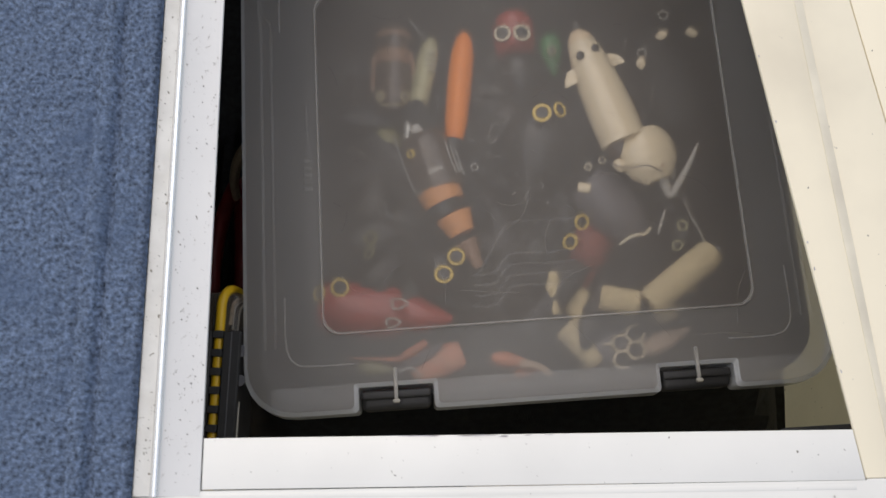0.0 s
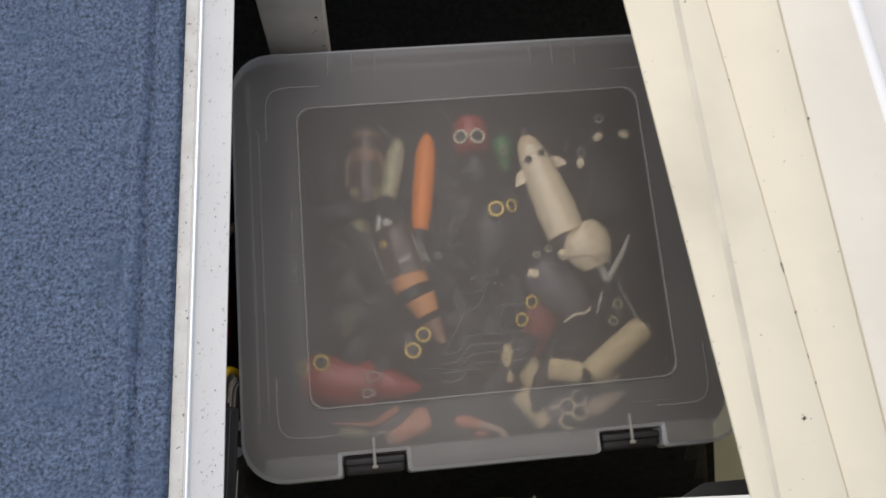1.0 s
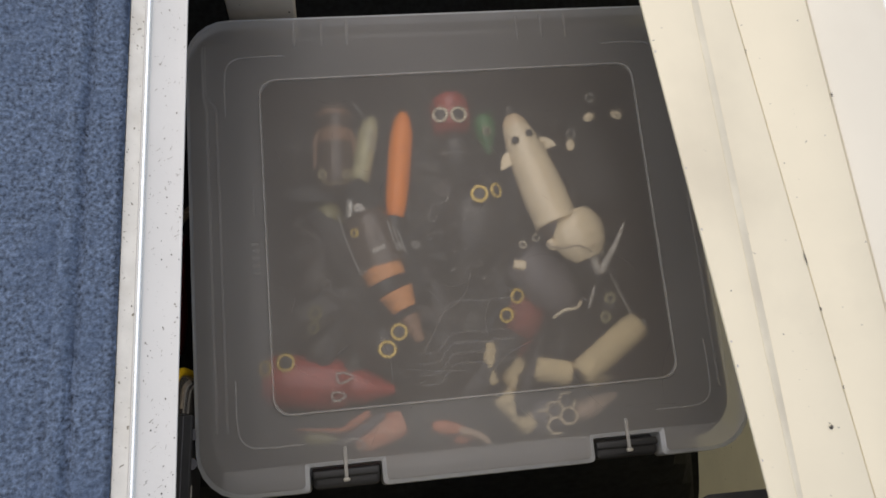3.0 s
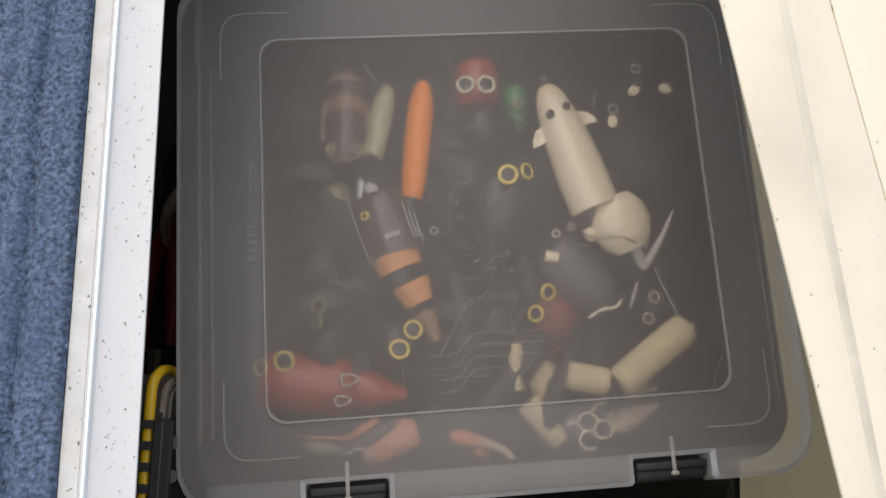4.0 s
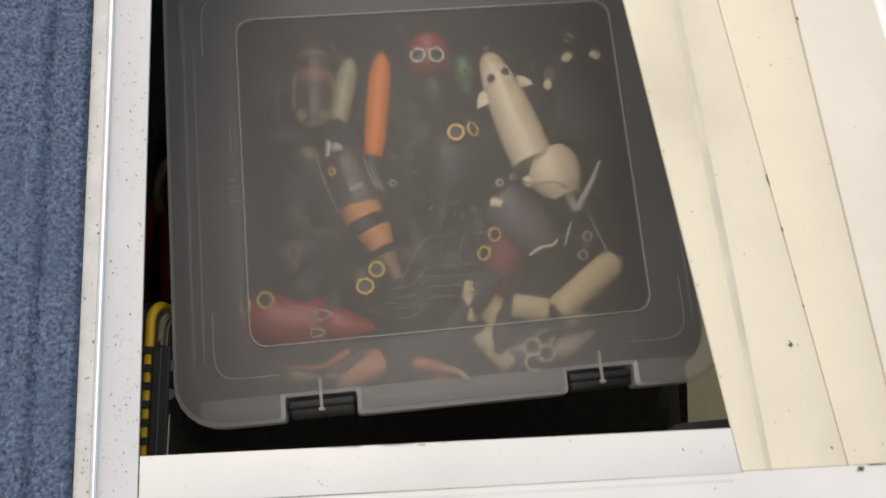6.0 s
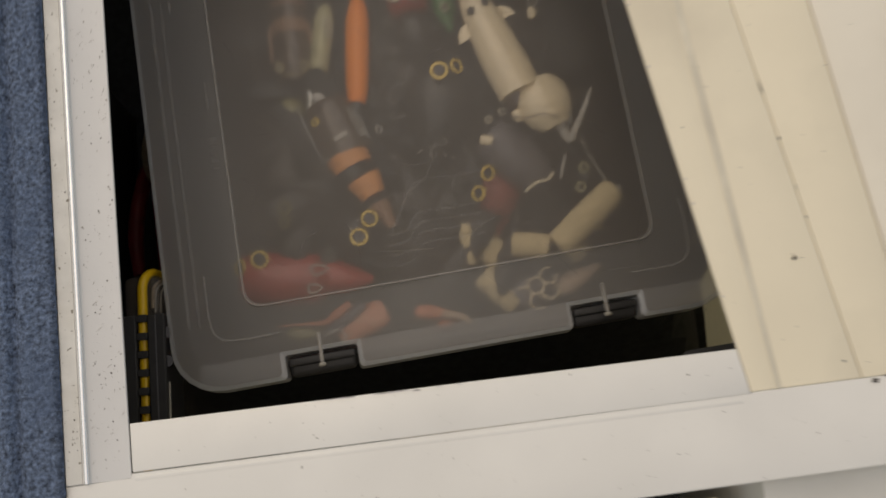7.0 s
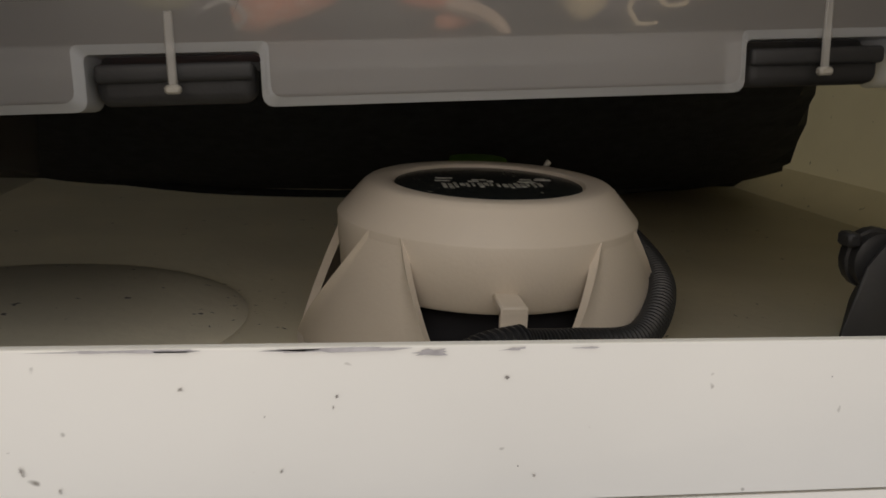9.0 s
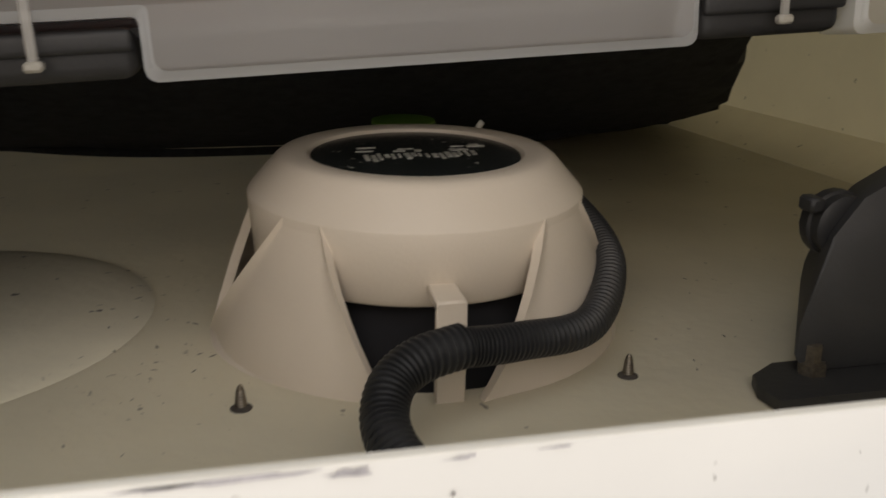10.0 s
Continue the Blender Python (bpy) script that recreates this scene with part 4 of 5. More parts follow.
part("nose", loft((0.0525, 0.1009, -0.023), (0.0805, 0.0045, -0.021), 0.038, 0.034, "rat", 0.0, 0.10, 0.0003), NOSE, t, "orange-tinted nose")
for p in ((0.0511, 0.0749, -0.0095), (0.0634, 0.0803, -0.0095)):
    part("eye", lathe([(0.001, -0.002), (0.0031, -0.002), (0.003, 0.0008), (0.001, 0.0014)], 16, "z", p), DARK, t, "dark round eye")
for flap in (((0.0525, 0.0585), (0.0500, 0.0650), (0.0455, 0.0680), (0.0412, 0.0650), (0.0390, 0.0590), (0.0385, 0.0520), (0.0440, 0.0540)),
             ((0.0715, 0.0790), (0.0770, 0.0800), (0.0825, 0.0785), (0.0862, 0.0755), (0.0880, 0.0715), (0.0820, 0.0700), (0.0750, 0.0660))):
    # a rounded half-moon flap, cupped a little
    rim = [Vector(p) for p in flap]
    c = sum(rim, Vector((0, 0))) / len(rim)
    b = bmesh.new()
    top, low = [b.verts.new((v.x, v.y, -0.0195)) for v in rim], [b.verts.new((v.x, v.y, -0.0217)) for v in rim]
    hi, lo = b.verts.new((c.x, c.y, -0.0205)), b.verts.new((c.x, c.y, -0.0225))
    for k in range(len(rim)):
        n = (k + 1) % len(rim)
        b.faces.new((top[k], top[n], hi))
        b.faces.new((low[n], low[k], lo))
        b.faces.new((top[n], top[k], low[k], low[n]))
    part("ear", b, BONE, t, "rounded half-moon ear")
part("tail", tube([(0.106, -0.016, -0.026), (0.110, -0.027, -0.028), (0.1140, -0.0375, -0.029), (0.1205, -0.029, -0.027), (0.1295, -0.0155, -0.024), (0.1380, 0.001, -0.022)], [0.0050, 0.0044, 0.0036, 0.0032, 0.0024, 0.0009], 10, 5), PALETAIL, t, "bent grey-white rubber tail")
part("tail_end", tube([(0.109, -0.048, -0.032), (0.1055, -0.057, -0.032), (0.1015, -0.0675, -0.033)], [0.0006, 0.0013, 0.0006], 8, 5), PALETAIL, t)
part("tail_root", tube([(0.1205, 0.001, -0.030), (0.1195, -0.010, -0.030), (0.1175, -0.024, -0.030)], [0.0012, 0.0026, 0.0022], 8, 5), PALETAIL, t)
part("tail_pin", lathe([(0.0005, -0.001), (0.0010, -0.001), (0.0010, 0.0006), (0.0005, 0.0008)], 12, "z", (0.1048, -0.0190, -0.0100)), BROWN, t, "dark pin in the rump")
wire(t, [(0.0523, 0.1035, -0.022), (0.0535, 0.108, -0.021), (0.050, 0.1085, -0.021), (0.0515, 0.1035, -0.022)])
wire(t, [(0.066, -0.010, -0.021), (0.073, -0.018, -0.012), (0.082, -0.0205, -0.0085), (0.092, -0.0195, -0.0065), (0.104, -0.0245, -0.0095)], 0.0004, GREY, "cord")

# orange stick bait
t = bait("stick_bait", "bright orange slender stick bait")
part("body", loft((-0.0355, 0.122, -0.058), (-0.0510, 0.0205, -0.055), 0.021, 0.021, "stick"), ORANGE, t)
part("tail_cap", loft((-0.0505, 0.0265, -0.0545), (-0.0535, 0.013, -0.054), 0.018, 0.018, "log"), DARK, t)

# sage minnow
t = bait("minnow_lure", "pale sage foil minnow lure with a silver flank")
part("body", loft((-0.0635, 0.122, -0.064), (-0.0800, 0.052, -0.062), 0.0185, 0.018, "stick"), SAGE, t)
part("flank", loft((-0.0860, 0.050, -0.055), (-0.0910, 0.004, -0.053), 0.008, 0.010, "stick"), SILVER, t)
part("tail_fin", loft((-0.0855, 0.0575, -0.050), (-0.0670, 0.0340, -0.048), 0.020, 0.006, "head"), MATT, t, "black tail fin")
for k in range(4):
    wire(t, [(-0.071 + 0.0005 * k, 0.1035 - 0.005 * k, -0.0545), (-0.066, 0.105 - 0.005 * k, -0.0535), (-0.061, 0.1035 - 0.005 * k, -0.0545)], 0.0006, SILVER, "rib")
wire(t, [(-0.081, 0.131, -0.045), (-0.075, 0.121, -0.044), (-0.068, 0.112, -0.046)], 0.0009)
part("fin", loft((-0.0845, 0.0355, -0.042), (-0.0735, 0.0265, -0.041), 0.009, 0.003, "fish"), PALETAIL, t)

# black lure with a brown band, facing the viewer
t = bait("banded_crankbait", "black crankbait with a brown band and ringed eyes")
part("body", loft((-0.0985, 0.0565, -0.072), (-0.0955, 0.137, -0.075), 0.036, 0.040, "head"), UMBER, t)
part("band", loft((-0.0985, 0.0565, -0.072), (-0.0955, 0.137, -0.075), 0.036, 0.040, "head", 0.52, 0.68, 0.0005), BROWN, t, "brown painted band")
part("lower_body", loft((-0.107, 0.052, -0.085), (-0.106, 0.002, -0.088), 0.030, 0.03, "fish"), OLIVE, t)
part("band", loft((-0.0985, 0.0565, -0.072), (-0.0955, 0.137, -0.075), 0.036, 0.040, "head", 0.84, 0.90, 0.0005), BROWN, t, "brown painted band")
for sx in (-1, 1):
    wire(t, [(-0.0970 + sx * 0.0135, 0.107, -0.0575), (-0.0972 + sx * 0.0165, 0.100, -0.060), (-0.0975 + sx * 0.0172, 0.090, -0.063), (-0.098 + sx * 0.0172, 0.078, -0.066)], 0.0022, BROWN, "side_band")
for p in ((-0.1090, 0.0684, -0.0545), (-0.0884, 0.0674, -0.0545)):
    eye(t, p, 0.0040, DIMGOLD, (25, 0), 0.5)
wire(t, [(-0.110, 0.063, -0.054), (-0.104, 0.058, -0.050), (-0.0985, 0.0585, -0.049), (-0.093, 0.058, -0.050), (-0.087, 0.062, -0.054)], 0.0006, DIMGOLD, "lip_edge")
wire(t, [(-0.117, 0.090, -0.05), (-0.125, 0.081, -0.055), (-0.137, 0.066, -0.06)], 0.0006)
wire(t, [(-0.117, 0.0865, -0.052), (-0.120, 0.090, -0.05), (-0.1165, 0.093, -0.05), (-0.1145, 0.0895, -0.05), (-0.117, 0.0865, -0.052)], 0.0007)

# black lure with two orange bands
t = bait("jointed_lure", "black jointed lure with two speckled orange bands")
A, B = (-0.0835, 0.0225, -0.050), (-0.0470, -0.072, -0.055)
part("head", loft((-0.0770, 0.0300, -0.053), B, 0.0440, 0.040, "head", 0.0, 0.46), UMBER, t)
part("gill_plate", loft((-0.0840, 0.0260, -0.046), (-0.0720, 0.002, -0.046), 0.018, 0.020, "fish"), DARK, t, "black glossy cheek")
# silver lines drawn as the gloss highlights on the head
for k in range(3):
    wire(t, [(-0.0585 + 0.004 * k, 0.0185 - 0.004 * k, -0.0345), (-0.0560 + 0.004 * k, 0.008 - 0.004 * k, -0.0335), (-0.0530 + 0.004 * k, -0.002 - 0.004 * k, -0.0345)], 0.0004, SILVER, "highlight_line")
part("band", loft((-0.0800, 0.0225, -0.050), (-0.0450, -0.072, -0.055), 0.0375, 0.036, "fish", 0.405, 0.535, 0.0008), PEACH, t, "speckled orange band")
part("middle", loft(A, B, 0.0345, 0.034, "fish", 0.54, 0.64, -0.0005), DARK, t)
part("band", loft((-0.0800, 0.0225, -0.050), (-0.0410, -0.072, -0.055), 0.040, 0.036, "fish", 0.64, 0.80, 0.0008), PEACH, t, "speckled orange band")
part("tail_joint", loft((-0.0800, 0.0225, -0.052), (-0.0370, -0.080, -0.060), 0.038, 0.036, "fish", 0.79, 1.0), BROWN, t)
eye(t, (-0.0861, 0.0103, -0.037), 0.0036, GOLD, (0, -35), 0.55)
wire(t, [(-0.0985, 0.025, -0.036), (-0.0935, 0.004, -0.033), (-0.0880, -0.014, -0.032), (-0.0845, -0.0235, -0.031)], 0.0006)
wire(t, [(-0.0845, -0.0235, -0.031), (-0.0818, -0.0215, -0.03), (-0.0822, -0.026, -0.03), (-0.0858, -0.0265, -0.03), (-0.0890, -0.0315, -0.032)], 0.0007)
wire(t, [(-0.0825, -0.024, -0.031), (-0.0780, -0.024, -0.031)], 0.0006)
for p in ((-0.0497, -0.0035, -0.037), (-0.036, -0.0015, -0.042)):
    b = lathe([(0.0022, -0.0005), (0.0031, -0.0005), (0.0031, 0.0005), (0.0022, 0.0005)], 16, "z", p, True)
    part("split_ring", b, WIRE, t)
for k in range(4):
    part("print_mark", block(-0.0725 + 0.0028 * k, -0.0705 + 0.0028 * k, -0.0085 + 0.001 * k, -0.0045 + 0.001 * k, -0.0340, -0.0333), TIE, t, "pale printed mark")

# red-headed popper
t = bait("popper_lure", "dark popper lure with a red head and ivory ringed eyes")
part("head", loft((0.0065, 0.134, -0.062), (0.0065, 0.100, -0.056), 0.036, 0.040, "head"), RED, t)
part("body", loft((0.0065, 0.102, -0.058), (0.012, 0.052, -0.068), 0.036, 0.036, "fish"), DARK, t)
eye(t, (-0.0053, 0.1116, -0.0385), 0.0072, IVORY, (0, -14), 0.66)
eye(t, (0.0107, 0.1108, -0.0375), 0.0076, IVORY, (0, 8), 0.66)
wire(t, [(-0.0075, 0.079, -0.045), (0.008, 0.077, -0.041), (0.024, 0.078, -0.043), (0.043, 0.083, -0.045)], 0.0006)
wire(t, [(-0.021, 0.139, -0.035), (-0.014, 0.124, -0.034), (-0.0075, 0.113, -0.036)], 0.0006)

# small green lure
t = bait("green_lure", "small dark green lure with a pale ringed eye")
part("body", loft((0.036, 0.119, -0.062), (0.039, 0.082, -0.064), 0.021, 0.022, "fish"), GREEN, t)
eye(t, (0.0362, 0.0996, -0.0505), 0.0042, SAGE, (0, 0), 0.68)

# big black lure with yellow eyes
t = bait("frog_lure", "bulky black lure with yellow ringed eyes")
part("body", loft((0.026, 0.047, -0.052), (0.002, -0.036, -0.066), 0.058, 0.05, "fish"), DARK, t)
eye(t, (0.0191, 0.0343, -0.0245), 0.0078, GOLD, (0, -6), 0.62)
eye(t, (0.0343, 0.0376, -0.0285), 0.0066, GOLD, (0, 38), 0.66)
# pale flecks stand in for the specular glints on the glassy body
rnd, glints = random.Random(88), None
for k in range(34):
    q, w = rnd.uniform(0.05, 0.95), rnd.uniform(-1.2, 1.2)
    c = Vector((0.026, 0.047, -0.052)).lerp(Vector((0.002, -0.036, -0.066)), q) + Vector((0.027 * math.sin(w), 0, 0.0262 * math.cos(w))) * (0.95 - 0.35 * abs(q - 0.35))
    e = rnd.uniform(0.0003, 0.0008)
    glints = join(glints, block(c.x - e, c.x + e, c.y - e * rnd.uniform(0.3, 1), c.y + e * rnd.uniform(0.3, 1), c.z - 0.0002, c.z + 0.0004))
part("glints", glints, PALETAIL, t, "pale flecks painted as glints on the body")
hook(t, (-0.02, 0.03, -0.034), 250)
hook(t, (0.006, -0.024, -0.034), 235, 0.008)

# black lure with two gold eyes
t = bait("topwater_lure", "black topwater lure with two gold ringed eyes")
part("body", loft((-0.053, -0.087, -0.068), (-0.100, -0.060, -0.078), 0.040, 0.038, "fish"), DARK, t)
eye(t, (-0.0550, -0.0723, -0.0495), 0.0072, GOLD, (8, 0), 0.66)
eye(t, (-0.0656, -0.0858, -0.0495), 0.0078, GOLD, (-12, 0), 0.66)
eye(t, (-0.1225, -0.049, -0.066), 0.0062, OLIVE, (0, -20), 0.62)
eye(t, (-0.1245, -0.061, -0.068), 0.0055, OLIVE, (0, -40), 0.62)
hook(t, (-0.108, -0.037, -0.04), 330, 0.008)

# red lure with yellow eyes
t = bait("red_crankbait", "red crankbait with yellow ringed eyes and a tapered tail")
part("body", loft((-0.168, -0.098, -0.092), (-0.098, -0.109, -0.090), 0.046, 0.044, "head"), RED, t)
part("tail", loft((-0.108, -0.106, -0.088), (-0.060, -0.116, -0.086), 0.032, 0.03, "fish"), RED, t)
eye(t, (-0.1488, -0.0879, -0.0685), 0.0078, GOLD, (10, 0), 0.66)
eye(t, (-0.1660, -0.0911, -0.0715), 0.0068, GOLD, (0, -40), 0.66)
for c, s in (((-0.1015, -0.1041, -0.0655), 1), ((-0.1072, -0.1189, -0.0665), 0.85)):
    pts = [(c[0] + s * dx, c[1] + s * dy, c[2]) for dx, dy in ((-0.006, 0.004), (0.001, 0.0035), (0.0065, 0.0), (0.002, -0.003), (-0.004, -0.0045), (-0.0065, -0.001), (-0.006, 0.004))]
    wire(t, pts, 0.0009, TIE, "fin_outline")

# second red lure
t = bait("red_popper", "dull red lure with yellow ringed eyes")
part("body", loft((0.062, -0.042, -0.078), (0.046, -0.098, -0.090), 0.040, 0.03, "fish"), DULLRED, t)
eye(t, (0.0472, -0.0491, -0.0525), 0.0066, GOLD, (20, 20), 0.66)
eye(t, (0.0365, -0.0646, -0.0535), 0.0066, GOLD, (0, -35), 0.66)

# grey rubber lure under the rat
t = bait("grey_rat_lure", "grey rubber rat lure with small ringed eyes and a pale foot")
part("body", loft((0.055, -0.012, -0.060), (0.098, -0.060, -0.072), 0.046, 0.04, "rump"), GREY, t)
eye(t, (0.0535, -0.0085, -0.037), 0.0033, IVORY, (0, 0), 0.66)
eye(t, (0.0655, -0.0035, -0.037), 0.0033, IVORY, (0, 0), 0.66)
part("foot", loft((0.043, -0.0255, -0.034), (0.053, -0.0275, -0.034), 0.0085, 0.007, "log"), BONE, t)
wire(t, [(0.094, -0.024, -0.037), (0.083, -0.03, -0.033), (0.073, -0.04, -0.034), (0.066, -0.055, -0.04)], 0.0008, GREY, "leg_line")
wire(t, [(0.074, -0.071, -0.045), (0.083, -0.066, -0.04), (0.093, -0.065, -0.04), (0.098, -0.06, -0.041)], 0.0014, IVORY, "thin_tail")

# black lures at the east side
t = bait("black_rat_lure", "black rat lure with pale ears")
part("body", loft((0.128, 0.128, -0.074), (0.142, 0.035, -0.080), 0.052, 0.044, "rat"), MATT, t)
for p, a in (((0.1053, 0.0773, -0.036), 80), ((0.1276, 0.1053, -0.044), 30), ((0.1537, 0.1071, -0.046), 330)):
    b = lathe([(0.001, -0.001), (0.0052, -0.0008), (0.0052, 0.0004), (0.001, 0.001)], 14, "z")
    bmesh.ops.transform(b, matrix=pose(*p, 0, 0, a) @ Matrix.Diagonal((1, 0.72, 1, 1)), verts=b.verts)
    part("ear", b, BONE, t, "pale ear")
for p in ((0.1315, 0.1241, -0.0445), (0.1095, 0.0905, -0.0445)):
    part("eye_ring", lathe([(0.0032, -0.0005), (0.0042, -0.0005), (0.0042, 0.0005), (0.0032, 0.0005)], 16, "z", p, True), TIE, t)
wire(t, [(0.131, 0.078, -0.044), (0.134, 0.065, -0.043)], 0.0007)
t = bait("black_minnow", "black minnow lure with pale ringed eyes")
part("body", loft((0.118, -0.064, -0.072), (0.158, -0.050, -0.078), 0.040, 0.038, "fish"), DARK, t)
eye(t, (0.1270, -0.0568, -0.0515), 0.0048, SAGE, (0, 0), 0.6)
eye(t, (0.1212, -0.0726, -0.0525), 0.0048, SAGE, (0, 0), 0.6)
wire(t, [(0.128, -0.036, -0.045), (0.131, -0.05, -0.042), (0.137, -0.066, -0.041), (0.1395, -0.076, -0.041)], 0.0006, TIE)

# cream flocked lure
t = bait("flocked_lure", "cream flocked two-piece lure with worn fuzzy coat")
part("long_piece", loft((0.0905, -0.120, -0.043), (0.1445, -0.0815, -0.041), 0.0245, 0.0245, "log"), FUR, t)
fuzz, rnd = None, random.Random(41)
for a0, c0, rad, count in (((0.0905, -0.120, -0.043), (0.1445, -0.0815, -0.041), 0.0122, 190), ((0.0555, -0.111, -0.053), (0.0850, -0.118, -0.050), 0.0104, 110)):
    a0, c0 = Vector(a0), Vector(c0)
    d0 = (c0 - a0).normalized()
    s0 = d0.cross(Vector((0, 0, 1))).normalized()
    for k in range(count):
        w0 = rnd.uniform(0, math.tau)
        out = s0 * math.cos(w0) + s0.cross(d0) * math.sin(w0)
        root = a0.lerp(c0, rnd.uniform(0.02, 0.98)) + out * (rad - 0.0003)
        fuzz = join(fuzz, tube([root, root + out * rnd.uniform(0.0006, 0.0016) + d0 * rnd.uniform(-0.0012, 0.0012)], [0.00022, 0.00008], 3, 1))
part("fuzz", fuzz, FUR, t, "loose flocking fibres")
part("short_piece", loft((0.0555, -0.111, -0.053), (0.0850, -0.118, -0.050), 0.021, 0.021, "log"), FUR, t)
wire(t, [(0.085, -0.118, -0.05), (0.0905, -0.12, -0.046)], 0.0035, DARK, "joint")
wire(t, [(0.1440, -0.081, -0.036), (0.1480, -0.080, -0.034), (0.1475, -0.0845, -0.034)], 0.0007)
wire(t, [(0.112, -0.118, -0.040), (0.115, -0.124, -0.036), (0.110, -0.127, -0.037)], 0.0006)
t = bait("worn_rat_lure", "worn tan flocked rat lure with a honeycomb scale print")
part("haunch", loft((0.0250, -0.083, -0.078), (0.0265, -0.122, -0.082), 0.016, 0.018, "fish"), FUR, t)
part("side_tuft", loft((0.0225, -0.084, -0.074), (0.0215, -0.119, -0.076), 0.0115, 0.012, "log"), FUR, t, "worn cream tuft")
part("back_tuft", loft((0.038, -0.098, -0.088), (0.053, -0.124, -0.090), 0.026, 0.016, "rump"), FUR, t, "worn cream tuft")
part("rear_tuft", loft((0.108, -0.124, -0.086), (0.140, -0.104, -0.084), 0.018, 0.018, "log"), FUR, t, "worn cream tuft")
part("belly", loft((0.031, -0.127, -0.088), (0.056, -0.158, -0.090), 0.021, 0.021, "log"), FUR, t)
part("flank", loft((0.093, -0.151, -0.088), (0.133, -0.135, -0.088), 0.019, 0.02, "fish"), PINK, t)
part("clear_back", loft((0.048, -0.148, -0.092), (0.108, -0.145, -0.092), 0.034, 0.028, "fish"), GREY, t)
for cx, cy, k0, k1 in ((0.0735, -0.1448, 0, 6), (0.0851, -0.1508, 0, 6), (0.0853, -0.1378, 1, 6), (0.0733, -0.1580, 0, 5), (0.0618, -0.1385, 4, 6)):
    pts = [(cx + 0.0077 * math.cos(radians(60 * k + 4)), cy + 0.0074 * math.sin(radians(60 * k + 4)), -0.0755) for k in range(k0, k1 + 1)]
    cell = None
    for p, q in zip(pts, pts[1:]):
        cell = join(cell, tube([p, q], 0.0011, 6, 2))
    part("honeycomb_cell", cell, BONE, t)

# orange and salmon baits along the front
t = bait("salmon_swimbait", "salmon-coloured soft swimbait with a scale print and thin tail")
part("body", loft((-0.096, -0.1555, -0.098), (-0.053, -0.1425, -0.096), 0.026, 0.012, "head"), SCALY, t, "scale-printed flank")
part("thin_tail", tube([(-0.146, -0.1412, -0.096), (-0.125, -0.1432, -0.095), (-0.106, -0.1448, -0.094), (-0.0962, -0.1404, -0.092), (-0.082, -0.1325, -0.09)], [0.0006, 0.0013, 0.0024, 0.0040, 0.0034], 8, 6), SALMON, t)
part("belly", loft((-0.139, -0.1475, -0.103), (-0.108, -0.1530, -0.101), 0.013, 0.008, "fish"), OLIVE, t, "yellowish belly")
part("dark_back", tube([(-0.112, -0.158, -0.096), (-0.099, -0.1515, -0.093), (-0.085, -0.144, -0.090), (-0.070, -0.135, -0.088)], [0.003, 0.0046, 0.0046, 0.002], 8, 5), GREY, t, "dark grey back stripe")
wire(t, [(-0.1050, -0.1565, -0.086), (-0.0990, -0.1535, -0.086), (-0.0930, -0.1545, -0.086), (-0.0892, -0.1600, -0.086), (-0.0935, -0.1640, -0.087)], 0.0011, PALETAIL, "loop")
t = bait("orange_grub", "orange soft grub with a curled translucent tail")
part("body", loft((-0.030, -0.148, -0.090), (0.004, -0.156, -0.090), 0.013, 0.010, "fish"), SALMON, t)
part("tail", tube([(-0.006, -0.155, -0.088), (0.003, -0.158, -0.080), (0.010, -0.163, -0.070), (0.0125, -0.170, -0.062), (0.0105, -0.174, -0.056)], [0.0040, 0.0036, 0.0028, 0.0022, 0.0008], 8, 6), PINK, t)
part("second_grub", loft((-0.012, -0.163, -0.094), (0.012, -0.158, -0.092), 0.010, 0.008, "fish"), SALMON, t)

# heap that fills the tub, near-black so its colours carry the murk below the baits
ISLE = bpy.data.materials.new("mixed_baits_in_tub_shade")
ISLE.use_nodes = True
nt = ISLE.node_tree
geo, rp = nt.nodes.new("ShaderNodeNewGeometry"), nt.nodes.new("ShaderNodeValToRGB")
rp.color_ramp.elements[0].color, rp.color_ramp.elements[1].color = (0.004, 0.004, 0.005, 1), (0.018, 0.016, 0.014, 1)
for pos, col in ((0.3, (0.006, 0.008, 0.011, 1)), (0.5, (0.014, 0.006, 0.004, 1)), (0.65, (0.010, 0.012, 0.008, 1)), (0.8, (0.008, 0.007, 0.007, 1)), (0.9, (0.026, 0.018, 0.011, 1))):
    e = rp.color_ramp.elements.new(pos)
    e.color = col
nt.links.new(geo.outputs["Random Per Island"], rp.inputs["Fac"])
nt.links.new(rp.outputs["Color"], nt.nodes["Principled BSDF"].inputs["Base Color"])
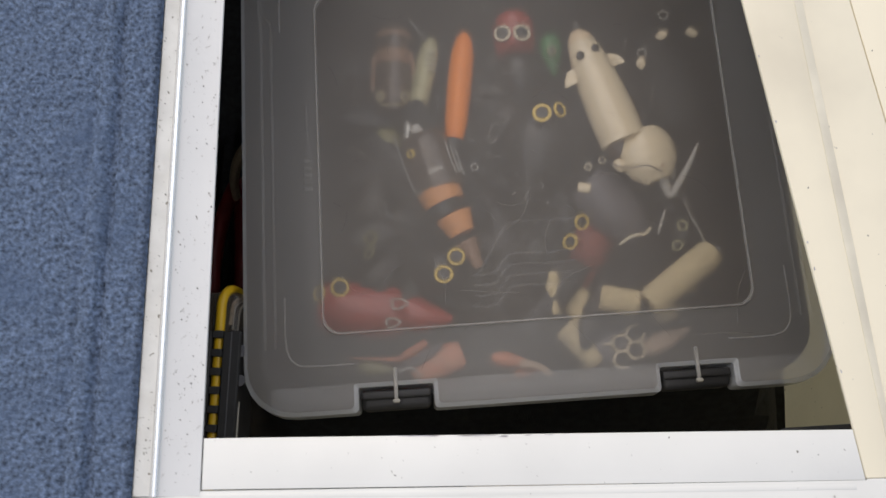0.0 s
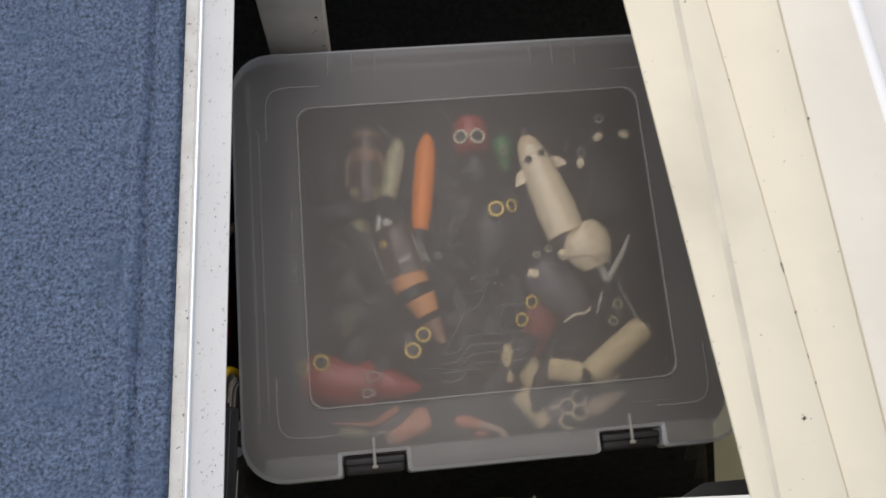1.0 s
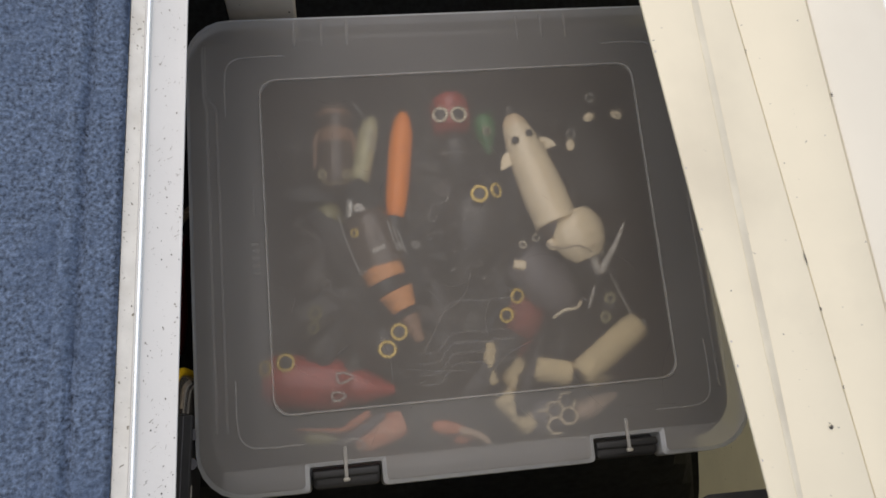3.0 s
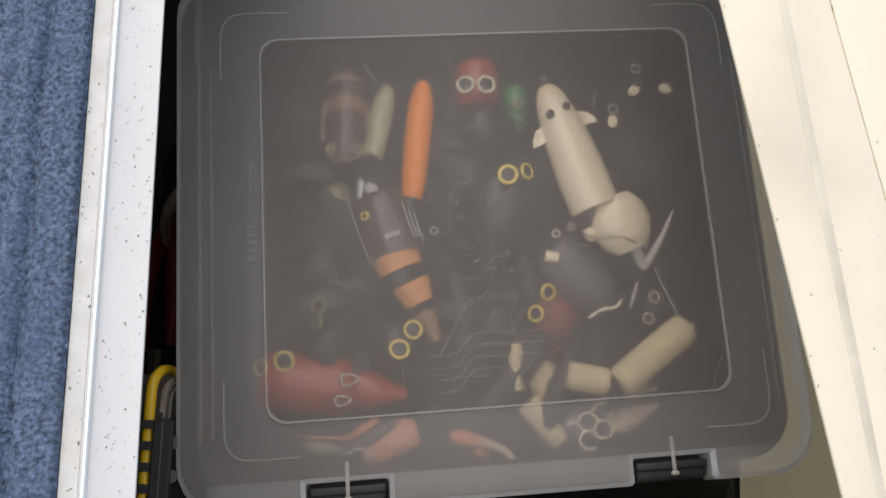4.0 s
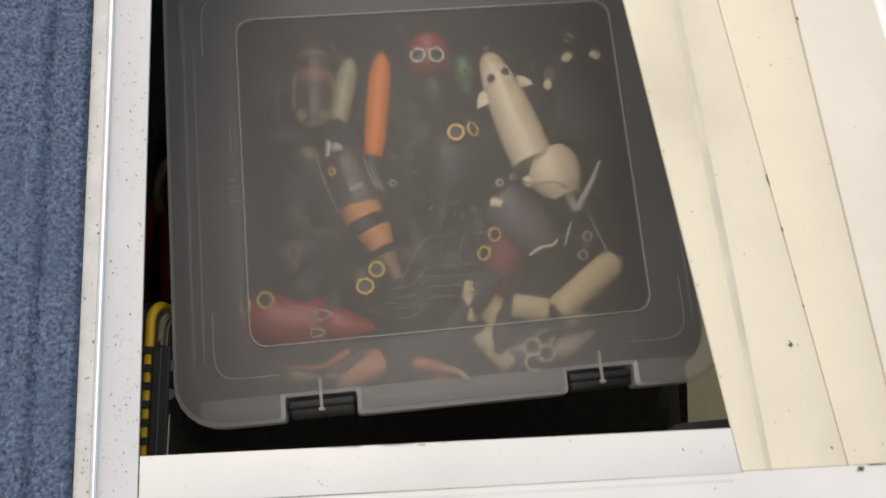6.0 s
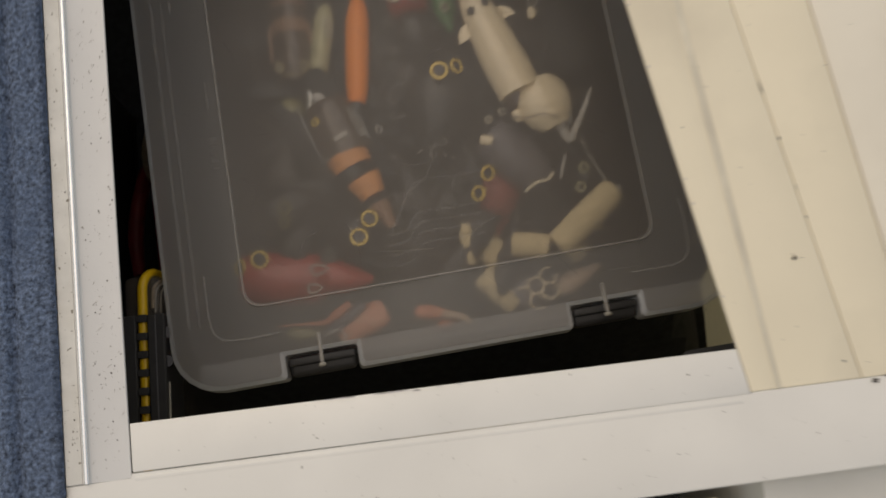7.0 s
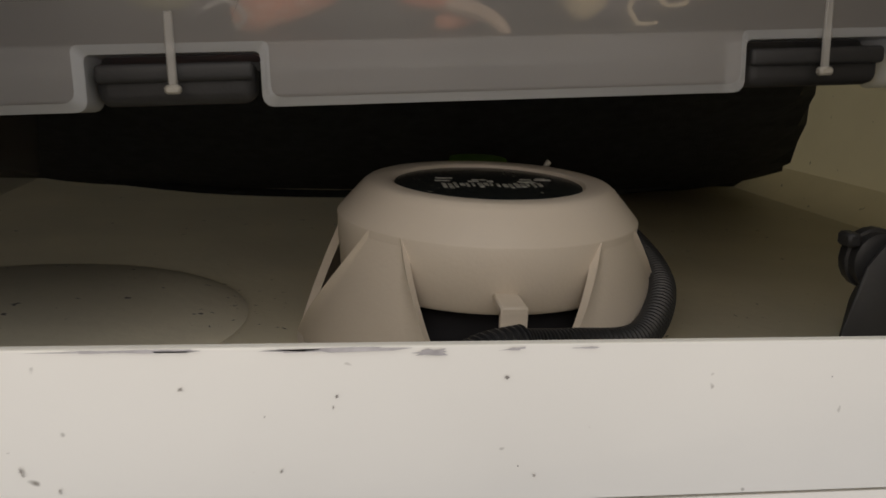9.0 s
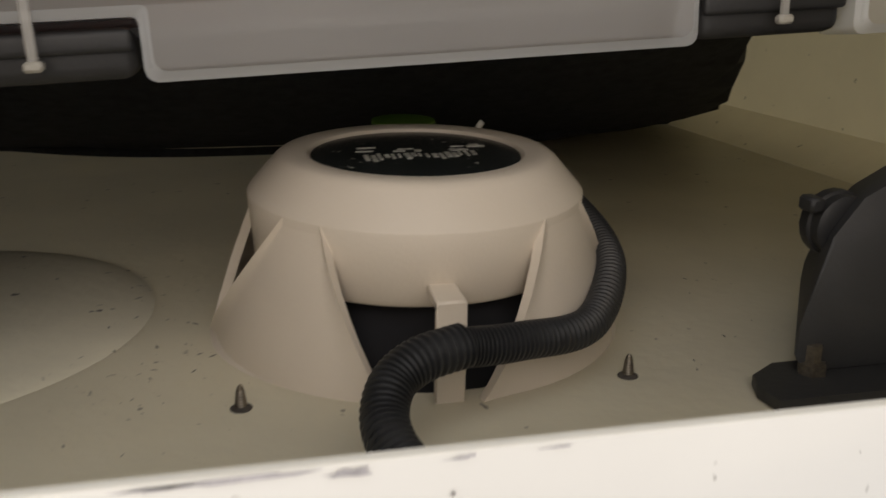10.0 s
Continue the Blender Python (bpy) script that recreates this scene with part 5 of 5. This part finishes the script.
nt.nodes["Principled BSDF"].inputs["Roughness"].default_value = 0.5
rnd = random.Random(77)
heap = None
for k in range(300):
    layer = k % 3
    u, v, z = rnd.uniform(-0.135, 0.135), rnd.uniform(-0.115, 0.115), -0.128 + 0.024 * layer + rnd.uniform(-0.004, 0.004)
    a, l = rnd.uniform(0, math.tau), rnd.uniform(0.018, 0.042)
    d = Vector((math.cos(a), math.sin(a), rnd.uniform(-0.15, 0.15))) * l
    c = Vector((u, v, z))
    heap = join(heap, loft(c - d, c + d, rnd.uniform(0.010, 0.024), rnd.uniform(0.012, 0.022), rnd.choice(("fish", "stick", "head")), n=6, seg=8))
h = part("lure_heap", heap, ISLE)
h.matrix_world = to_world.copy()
tagged(h, "heap of fishing lures filling the tub, its shade put into near-black colours", "lures", kind="stuff")


# loose treble hooks and split rings lying among the baits
rnd = random.Random(19)
spots = [(-0.030, 0.035), (-0.015, 0.012), (-0.125, 0.02), (-0.115, -0.025), (-0.128, 0.1), (0.0, -0.012), (0.072, 0.112), (0.058, 0.062), (0.1, 0.105), (0.118, 0.06), (0.135, -0.01), (0.118, 0.012), (-0.02, 0.09), (-0.012, 0.062), (0.038, -0.02), (-0.01, -0.06), (0.11, -0.045), (0.144, 0.06)]
for x, y in spots:
    t = bait("treble_hook", "small steel treble hook lying among the lures", "hook")
    a, size = rnd.uniform(0, math.tau), rnd.uniform(0.005, 0.0095)
    o, d = Vector((x, y, -0.058)), Vector((math.cos(a), math.sin(a), 0))
    e = Vector((-d.y, d.x, 0))
    part("shank", tube([o - d * size * 0.9, o, o + d * size], 0.00035, 5, 3), WIRE, t)
    part("eyelet", tube([o - d * size * 0.9, o - d * size * 1.15 + e * 0.0013, o - d * size * 1.4, o - d * size * 1.15 - e * 0.0013, o - d * size * 0.9], 0.00035, 5, 3), WIRE, t)
    for q in (-1, 1):
        part("barb", tube([o + d * size, o + d * size * 1.25 + q * e * size * 0.2, o + d * size * 1.1 + q * e * size * 0.55, o + d * size * 0.6 + q * e * size * 0.6], 0.00032, 5, 3), WIRE, t)
